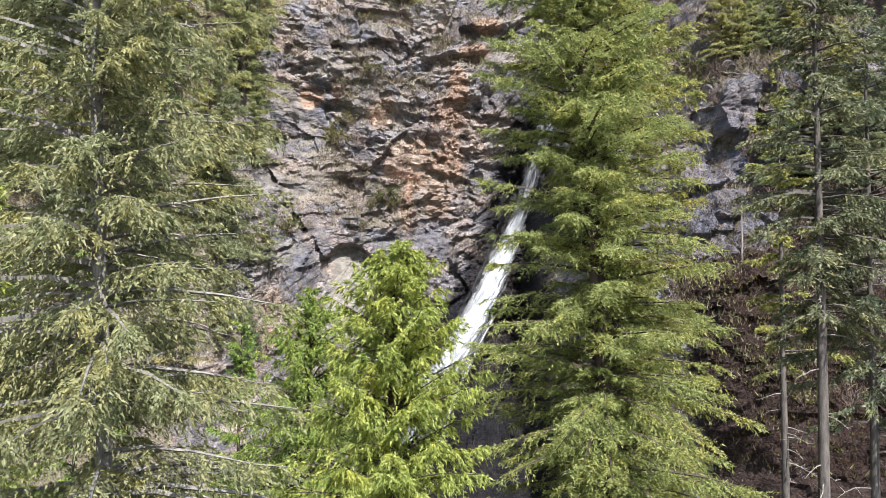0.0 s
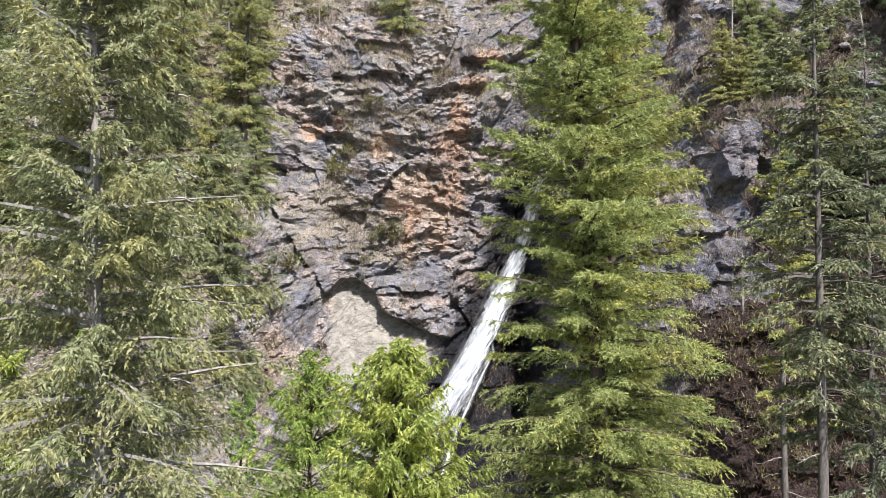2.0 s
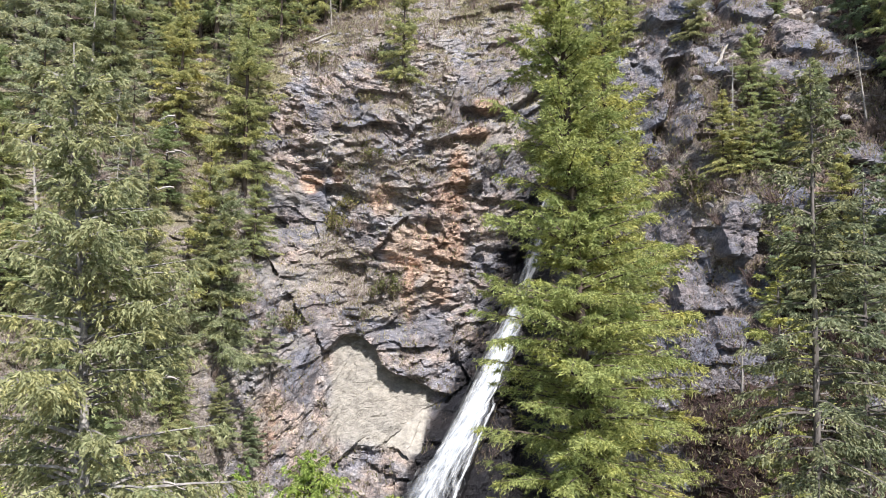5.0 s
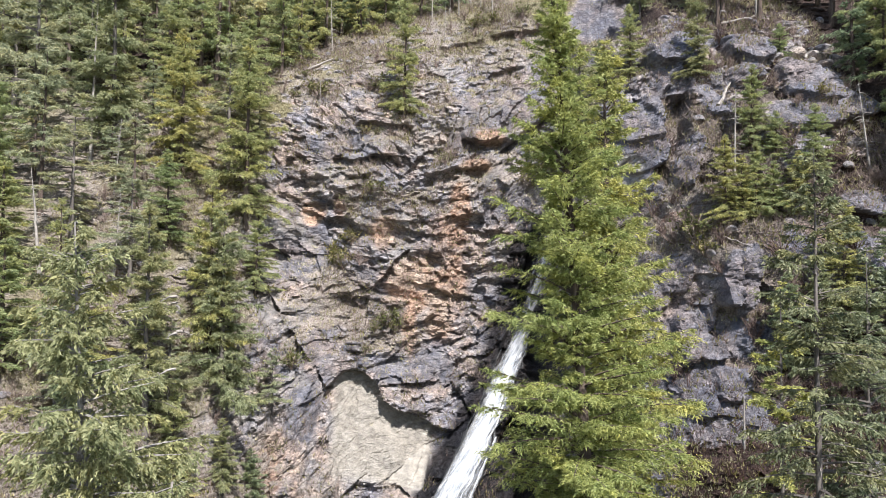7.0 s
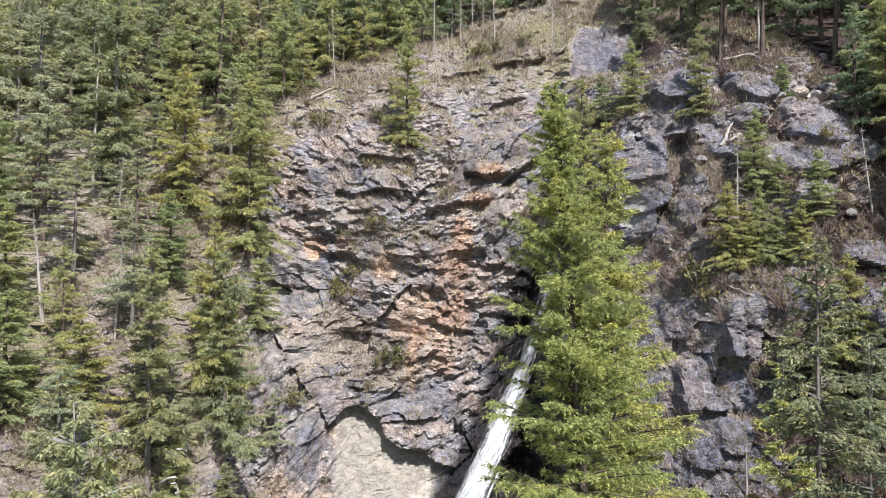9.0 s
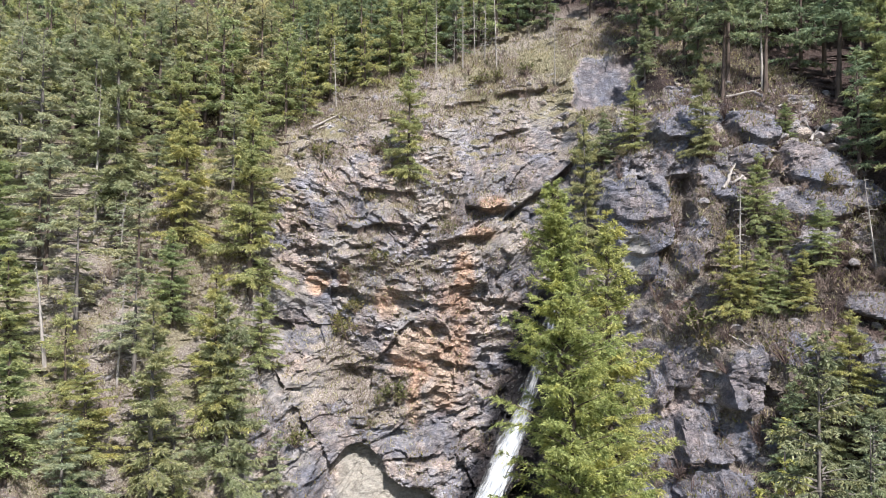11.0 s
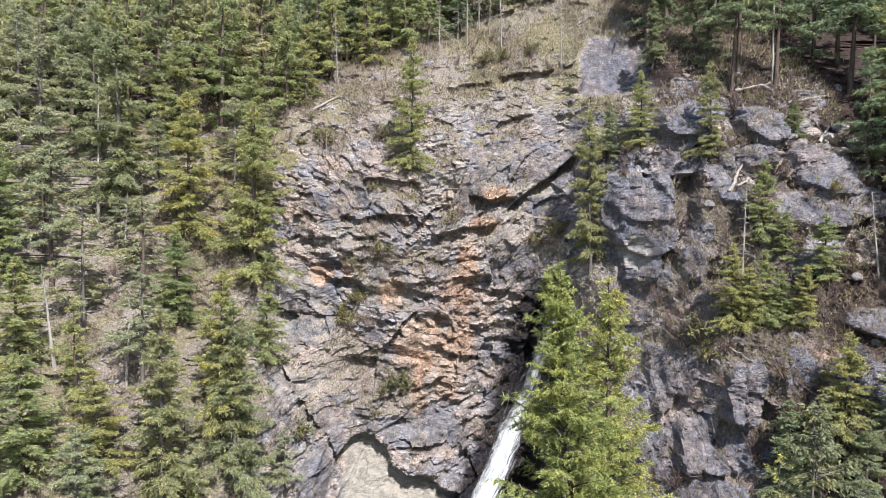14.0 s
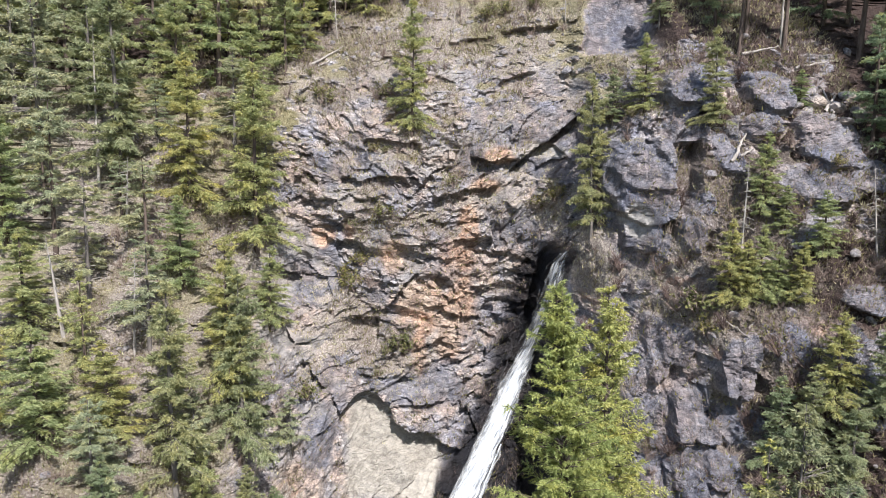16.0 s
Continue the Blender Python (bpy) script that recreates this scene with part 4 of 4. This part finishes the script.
LEDGE_TREES = (("F", -3.2, 49.0, 12.2, 0.75), ("O", 11.9, 40.8, 13.2, 0.8), ("O", 13.4, 49.8, 4.8, 1.0), ("F", 15.7, 51.0, 6.2, 0.9), ("O", 18.4, 58.7, 6.0, 0.9), ("O", 20.0, 49.6, 7.6, 0.85),
               ("F", 21.7, 43.6, 6.0, 0.9), ("F", 22.8, 42.7, 3.4, 1.0), ("F", 25.8, 51.5, 2.7, 1.0), ("F", 24.3, 41.6, 4.4, 1.1), ("F", 18.7, 38.4, 5.6, 0.9), ("F", 19.7, 38.3, 4.4, 1.0), ("F", 20.6, 38.6, 5.0, 0.9), ("F", 21.6, 38.5, 3.8, 1.0), ("F", 22.7, 38.8, 4.0, 0.9),
               ("F", 23.4, 32.8, 6.4, 1.0), ("O", 20.6, 29.0, 6.0, 1.1), ("O", 22.0, 30.2, 5.4, 1.1), ("O", 25.5, 33.0, 6.5, 1.0), ("O", 23.6, 28.6, 6.0, 1.1))
LEFT_TREES = (("F", -17.0, 20.4, 6.5, 0.9), ("O", -14.6, 19.6, 5.0, 0.9), ("F", -19.6, 19.2, 7.0, 0.9), ("O", -13.0, 18.0, 4.2, 0.9), ("P", -16.2, 16.5, 6.0, 0.9), ("O", -21.4, 22.6, 6.5, 0.9), ("P", -17.8, 24.6, 7.0, 0.8), ("O", -18.7, 24.0, 15.1, 0.85), ("O", -15.3, 23.9, 15.2, 0.85), ("F", -16.5, 28.7, 12.7, 0.8), ("F", -16.4, 39.0, 15.8, 0.9), ("F", -22.3, 28.7, 6.7, 1.1), ("F", -26.4, 28.1, 8.5, 1.3), ("P", -12.2, 23.6, 5.5, 0.8), ("O", -27.9, 44.7, 17.6, 0.9), ("F", -21.9, 42.9, 12.6, 0.9), ("P", -34.5, 44.0, 17.6, 1.0), ("F", -20.9, 36.8, 7.4, 1.0), ("F", -14.7, 32.9, 7.0, 0.9), ("P", -21.7, 33.1, 8.9, 1.0), ("P", -27.0, 36.2, 10.1, 1.0), ("F", -30.1, 34.1, 8.2, 1.1), ("P", -19.0, 46.7, 9.7, 0.9), ("O", -33.0, 50.3, 14.0, 0.9), ("F", -25.3, 50.6, 12.0, 0.9), ("F", -18.4, 51.0, 9.2, 0.9), ("P", -39.4, 49.0, 15.0, 1.0), ("F", -34.9, 39.9, 11.1, 1.0))
for kind, x, z, H, wide in LEDGE_TREES:
    plant(kinds[kind], x, z, H, wide * 1.05)
for kind, x, z, H, wide in LEFT_TREES:
    plant(kinds[kind], x, z, H, wide * 1.2)

# Firs added out of view on the right to shade the slope beside them.
for x, z, H in ((30.2, 37.0, 14.0), (32.0, 41.0, 15.0), (33.5, 36.0, 15.0), (31.6, 45.0, 13.0), (34.5, 47.0, 14.0), (29.4, 31.0, 13.0), (33.0, 52.5, 12.0)):
    plant(mid_fir, x, z, H)

# the forest above the cliff and on the slopes beside it
taken = [(30.2, 37.0), (32.0, 41.0), (33.5, 36.0), (31.6, 45.0)] + [(x, z) for _, x, z, _, _ in LEDGE_TREES + LEFT_TREES]


def forest(n, xr, zr, gap, hr, pick, tries=4000, edge=False):
    """Scatter n trees; with edge, none below the tree line."""
    made = 0
    for _ in range(tries):
        x, z = rng.uniform(*xr), rng.uniform(*zr)
        if edge and z < np.interp(x, EDGE_X, EDGE_Z):
            continue
        if made >= n or any((x - a) ** 2 + ((z - b) * 1.2) ** 2 < gap * gap for a, b in taken):
            continue
        taken.append((x, z))
        plant(pick[int(rng.integers(len(pick)))], x, z, rng.uniform(*hr), rng.uniform(0.95, 1.35))
        made += 1


forest(34, (-18, 12), (54.5, 71), 1.5, (8, 12.5), (far_deep, far_fir, far_fir), edge=True)
forest(56, (-54, -16), (50, 66), 2.2, (9, 15), (far_fir, far_deep, far_pine, far_pine, far_fir), edge=True)
forest(28, (-52, -27), (22, 50), 2.8, (8, 13), (far_fir, far_pine, far_pine))
forest(9, (-30, -16), (25, 52), 2.9, (5, 9), (far_fir, mid_thin, far_pine, mid_olive))
forest(44, (-18, 12), (62, 76), 1.9, (8.5, 13), (far_deep, far_fir, far_deep), edge=True)
forest(40, (-64, -10), (64, 80), 2.6, (9, 14), (far_deep, far_fir, far_pine))
forest(58, (18.5, 48), (54.5, 72), 2.0, (8.5, 13), (far_tall, far_tall, far_deep), edge=True)
forest(5, (11, 19), (69, 76), 3.0, (7, 10), (far_pine,))
forest(16, (29.5, 46), (20, 56), 3.0, (7, 11), (far_fir, far_deep))


# ---- dead trees, fallen logs, shrubs, stones and grass
def dead_tree(seed, H, radius, limbs, length, label):
    rng = np.random.default_rng(seed)
    tree = tagged(new("dead_tree"), label, "dead tree")
    trunk = part("trunk", mesh_of("trunk", *stem_of(rng, H, radius, sides=7), True), DEAD, tree)
    if limbs:
        tagged(part("dead_branchwork", mesh_of("dead_branchwork", *dead_limbs(rng, H * 0.2, H * 0.97, limbs, length, H * 1.3)), DEAD, trunk), kind="stuff")
    return tree


for seed, x, z, H, r, n, l, lean in ((51, -27.7, 33.6, 8.2, 0.16, 26, 1.6, -0.10), (52, -29.6, 44.0, 14.2, 0.15, 20, 1.1, -0.02), (53, -14.6, 56.4, 10.4, 0.11, 60, 1.7, 0.07), (54, 11.0, 59.6, 7.0, 0.05, 24, 0.7, 0.0),
                                 (55, 17.5, 25.3, 3.0, 0.06, 3, 0.4, 0.03), (56, 20.2, 42.0, 5.6, 0.06, 30, 0.9, 0.02), (57, -22.5, 33.0, 7.5, 0.09, 40, 1.5, 0.05), (58, 0.4, 57.5, 5.2, 0.04, 10, 0.4, 0.0), (59, -11.3, 50.4, 2.6, 0.04, 3, 0.3, 0.0),
                                 (60, 5.5, 62.5, 9.0, 0.07, 50, 1.2, 0.03), (61, 2.0, 63.5, 8.0, 0.06, 50, 1.2, -0.04), (62, 26.0, 56.2, 10.0, 0.1, 14, 0.6, 0.0), (63, 19.6, 20.0, 6.0, 0.05, 30, 1.0, 0.1), (64, 22.0, 17.0, 6.5, 0.05, 30, 1.0, -0.12),
                                 (65, -1.0, 63.2, 8.5, 0.06, 46, 1.1, 0.02), (66, 1.0, 64.4, 7.5, 0.05, 50, 1.2, -0.03), (67, 3.4, 65.6, 9.0, 0.07, 40, 1.0, 0.02), (68, 4.4, 64.4, 6.5, 0.05, 44, 1.1, 0.05), (69, -11.6, 58.4, 8.0, 0.07, 50, 1.3, -0.04), (70, -26.0, 40.5, 6.5, 0.07, 44, 1.4, 0.06), (78, 27.6, 41.5, 6.0, 0.06, 34, 1.0, 0.1)):
    t = dead_tree(seed, H, r, n, l, "bleached bare snag with broken branches")
    t.location, t.rotation_euler = (x, ground_y(x, z) - 0.1, z - 0.2), (0.02, lean, seed * 1.0)


def log(seed, a, b, radius):
    rng = np.random.default_rng(seed)
    a, b = Vector((a[0], ground_y(*a) - 0.15, a[1])), Vector((b[0], ground_y(*b) - 0.15, b[1]))
    s = np.linspace(0, 1, 9)
    p = np.outer(1 - s, a) + np.outer(s, b) + rng.normal(0, 0.03, (9, 3))
    thing = tagged(new("fallen_log"), "weathered grey fallen log lying on the slope", "log")
    part("trunk", mesh_of("trunk", *tube(p, radius * (1 - 0.6 * s), 7), True), DEAD, thing)


log(71, (-13.6, 55.6), (-10.6, 57.6), 0.14)
log(72, (-13.0, 55.4), (-10.9, 56.6), 0.1)
log(73, (20.6, 47.2), (21.9, 49.2), 0.16)
log(74, (21.2, 47.6), (22.2, 48.2), 0.12)
log(75, (12.2, 64.0), (14.6, 65.6), 0.13)
log(76, (27.0, 50.8), (28.6, 52.2), 0.16)
log(77, (27.6, 50.6), (28.0, 52.6), 0.14)
log(79, (23.0, 55.4), (25.8, 56.0), 0.13)
log(80, (26.4, 54.2), (29.6, 54.9), 0.12)
log(81, (19.4, 36.9), (20.6, 37.9), 0.07)
log(82, (18.2, 37.2), (19.4, 36.4), 0.06)


def shrub(seed, leafy, label, wood=None):
    """A bare or budding bush a metre high: stems that fan out, with twigs and, where budding, small leaves."""
    rng = np.random.default_rng(seed)
    bush = tagged(new("shrub"), label, "shrub", "shrubs on the cliff")
    stems = []
    tips, ways = [], []
    for _ in range(13):
        a, tilt = rng.uniform(0, 6.28), rng.uniform(0.1, 0.9)
        d = np.array((np.cos(a) * np.sin(tilt), np.sin(a) * np.sin(tilt), np.cos(tilt)))
        l = rng.uniform(0.5, 1.1)
        s = np.linspace(0, 1, 3)
        p = np.outer(s * l, d) + rng.normal(0, 0.05, (3, 3)) * s[:, None]
        stems.append(tube(p, 0.018 * (1 - s) + 0.006, 3))
        for _ in range(12):
            f = rng.uniform(0.3, 1)
            tips.append(d * l * f + rng.normal(0, 0.04, 3))
            ways.append(d + rng.normal(0, 0.55, 3))
    tips, ways = np.array(tips), unit(np.array(ways))
    tagged(part("woody_base", mesh_of("woody_base", *joined(stems)), wood or TWIG, bush), kind="stuff")
    tagged(part("spray", mesh_of("spray", *sprays(rng, tips, ways, (0.42, 0.012), 0.2)), wood or TWIG, bush), kind="stuff")
    if leafy:
        n = leafy
        k = rng.integers(0, len(tips), n)
        at = tips[k] + ways[k] * rng.uniform(0, 0.4, (n, 1))
        tagged(part("foliage", mesh_of("foliage", *sprays(rng, at, unit(rng.normal(size=(n, 3)) + (0, 0, 0.4)), (0.13, 0.04), 0.2)), SHRUB, bush), kind="stuff")
    return bush


bushes = [shrub(81, 0, "bare grey-brown shrub rooted in a rock ledge"), shrub(82, 0, "leafless twiggy shrub on dry soil"), shrub(83, 260, "budding olive shrub on a rock ledge"), shrub(84, 420, "low olive-green shrub in a rock crack"), shrub(85, 0, "dense leafless brown shrub between grey boulders", BROWN_TWIG), shrub(86, 60, "brown twiggy shrub with a few first leaves", BROWN_TWIG)]
rng = np.random.default_rng(91)
placed = 0


def scatter(x, z, s, kind, lift=0.0):
    m = at_pose(x, ground_y(x, z) - 0.05, z - 0.12 + lift, s, rng.uniform(0, 6.28), rng.uniform(0.9, 1.3), rng.normal(0.15, 0.15))
    ob = bushes[kind]
    if ob in first:
        ob = copy_thing(ob, m)
        ob.scale = m.to_scale()
    else:
        first.add(ob)
        ob.matrix_basis = m


def cover_at(a, x, z):
    return float(a[int(np.clip(np.searchsorted(gz, z), 0, len(gz) - 1)), int(np.clip(np.searchsorted(gx, x), 0, len(gx) - 1))])


for _ in range(6000):
    if placed >= 185:
        break
    x, z = rng.uniform(-27, 29), rng.uniform(14, 62)
    want = cover_at(soil, x, z) * (0.25 + 0.75 * fbm(np.array(x / 4), np.array(z / 4), 93))
    if x > 13 and z < 27:
        want = 0.8
    if cover_at(slab_mask, x, z) > 0.2 or rng.uniform() > want * 0.9 or abs(x - np.interp(z, FALL_Z, FALL_X)) < 1.4 and z < 40:
        continue
    scatter(x, z, rng.uniform(0.5, 1.35), int(rng.choice(4, p=(0.36, 0.3, 0.2, 0.14))))
    placed += 1
# brown thickets among the boulders beyond the stream
placed = 0
for _ in range(4000):
    if placed >= 95:
        break
    x, z = rng.uniform(11.5, 30), rng.uniform(27, 55)
    if cover_at(crag_mask, x, z) > 0.25 or cover_at(slab_mask, x, z) > 0.1 or rng.uniform() > 0.25 + fbm(np.array(x / 3.2), np.array(z / 3.2), 97):
        continue
    scatter(x, z, rng.uniform(0.7, 1.7), int(rng.choice((4, 4, 5, 1))))
    placed += 1
# the olive bushes that cling to the open face
for x, z, s in ((-3.6, 29.4, 1.9), (-4.4, 30.2, 1.5), (-8.2, 35.0, 1.9), (-9.0, 36.0, 1.6), (-7.6, 37.2, 1.4), (-6.0, 41.6, 1.4), (-11.6, 51.5, 1.6), (-12.4, 52.4, 1.3), (-5.6, 52.0, 1.7), (8.4, 42.4, 1.8), (9.2, 43.4, 1.5), (3.6, 60.0, 1.5), (5.5, 60.6, 1.3), (8.2, 61.2, 1.4), (17.2, 37.0, 1.9), (17.4, 35.8, 1.5), (-11.4, 27.0, 1.6)):
    scatter(x, z, s, 3)


def stone(seed):
    rng = np.random.default_rng(seed)
    bm = bmesh.new()
    bmesh.ops.create_icosphere(bm, subdivisions=2, radius=0.5)
    cuts = unit(rng.normal(size=(7, 3)))
    reach = rng.uniform(0.26, 0.42, 7)
    for v in bm.verts:
        for n, r in zip(cuts, reach):
            over = v.co.dot(Vector(n)) - r
            if over > 0:
                v.co -= Vector(n) * over
        v.co.x *= 1.35
        v.co.z *= 0.8
    me = bpy.data.meshes.new("boulder")
    bm.to_mesh(me)
    bm.free()
    me.attributes.new("cover", "FLOAT_COLOR", "POINT").data.foreach_set("color", np.tile((0.0, 0.0, rng.uniform(0, 0.4), 0.0), len(me.vertices)).astype(np.float32))
    for name in ("litter_shade", "wet_shade", "sound_face"):
        me.attributes.new(name, "FLOAT", "POINT")
    me.materials.append(ROCK)
    return me


stones = [stone(s) for s in range(101, 107)]
for n in range(280):
    for _ in range(40):
        x, z = (rng.uniform(-13, 12), rng.uniform(46, 61)) if n < 150 else (rng.uniform(13, 31), rng.uniform(26, 57)) if n < 240 else (rng.uniform(-26, -13), rng.uniform(24, 52))
        if cover_at(soil, x, z) > 0.35:
            break
    s = rng.uniform(0.25, 0.8) * (1.6 if rng.uniform() < 0.1 else 1)
    b = tagged(new("boulder", stones[n % 6]), "angular grey boulder resting on the dry slope", "boulder", "boulders on the slope")
    b.matrix_basis = Matrix.Translation((x, ground_y(x, z) + 0.1 * s, z)) @ Euler(rng.uniform(-0.6, 0.6, 3) + np.array((0, 0, rng.uniform(0, 6)))).to_matrix().to_4x4() @ Matrix.Scale(s, 4)

# the heap of pale broken blocks under the wood's edge
for n, (x, z, s) in enumerate(((27.0, 51.6, 1.3), (28.2, 51.0, 1.6), (29.2, 51.9, 1.2), (26.2, 50.8, 1.0), (28.0, 50.1, 1.1), (29.6, 50.6, 1.4), (27.2, 50.4, 0.8), (25.4, 51.2, 0.9))):
    b = tagged(new("boulder", stones[n % 6]), "pale angular boulder in a heap below the wood", "boulder", "boulders on the slope")
    b.matrix_basis = Matrix.Translation((x, ground_y(x, z) + 0.1 * s, z)) @ Euler((0.5 * (n % 3 - 1), 0.4 * (n % 2), n * 1.3)).to_matrix().to_4x4() @ Matrix.Scale(s, 4)

# dry grass on ledges and open slopes
n = 85000
px, pz = rng.uniform(-30, 30, n), rng.uniform(18, 70, n)
ci, cj = np.clip(np.searchsorted(gx, px), 1, len(gx) - 1), np.clip(np.searchsorted(gz, pz), 1, len(gz) - 1)
keep = rng.uniform(size=n) < soil[cj, ci] * (0.3 + 0.7 * ease(0.4, 0.6, fbm(px / 2.5, pz / 2.5, 121)))
px, pz, ci, cj = px[keep], pz[keep], ci[keep], cj[keep]
py = GY[cj, ci]
at = np.repeat(np.stack([gx[ci], py, gz[cj]], -1), 3, 0)
at[:, 0] += rng.normal(0, 0.06, len(at))
at[:, 1] -= 0.02
way = unit(rng.normal(0, 0.5, (len(at), 3)) + np.array((0, -0.25, 1.0)))
tagged(part("dry_grass", mesh_of("dry_grass", *sprays(rng, at, way, (0.3, 0.03), 0.2)), DRY), "tufts of straw-coloured dry grass on ledges", "grass", kind="stuff")

# leafless brush that mats the ledges and slopes
n = 85000
px, pz = rng.uniform(-28, 30, n), rng.uniform(14, 69, n)
ci, cj = np.clip(np.searchsorted(gx, px), 1, len(gx) - 1), np.clip(np.searchsorted(gz, pz), 1, len(gz) - 1)
thick = ease(0.42, 0.62, fbm(px / 2.2, pz / 2.2, 131)) * (0.45 + soil[cj, ci]) + 0.8 * litter_shade[cj, ci] * ease(30, 24, pz)
keep = (rng.uniform(size=n) < thick) & (slab_mask[cj, ci] < 0.1) & (np.abs(px - np.interp(pz, FALL_Z, FALL_X)) > 1.8) & ((pale[cj, ci] < 0.5) | (pz > 27))
ci, cj = ci[keep], cj[keep]
at = np.repeat(np.stack([gx[ci], GY[cj, ci], gz[cj]], -1), 4, 0) + rng.normal(0, 0.1, (4 * len(ci), 3))
way = unit(rng.normal(0, 0.55, (len(at), 3)) + np.array((0, -0.35, 1.0)))
half = rng.uniform(size=len(at)) < 0.75
low = (at[:, 0] > 12.5) & (at[:, 2] < 28)
tagged(part("bare_brush", mesh_of("bare_brush", *sprays(rng, at[half & ~low], way[half & ~low], (0.75, 0.014), 0.2)), TWIG), "tangled grey-brown leafless brush on ledges", "brush", kind="stuff")
tagged(part("red_brush", mesh_of("red_brush", *sprays(rng, at[half & low], way[half & low], (0.75, 0.014), 0.2)), RED_TWIG), "dark reddish-brown leafless brush on the lower slope", "brush", kind="stuff")
tagged(part("green_brush", mesh_of("green_brush", *sprays(rng, at[~half], way[~half], (0.3, 0.05), 0.2)), SHRUB), "sparse budding olive undergrowth on ledges", "undergrowth", kind="stuff")
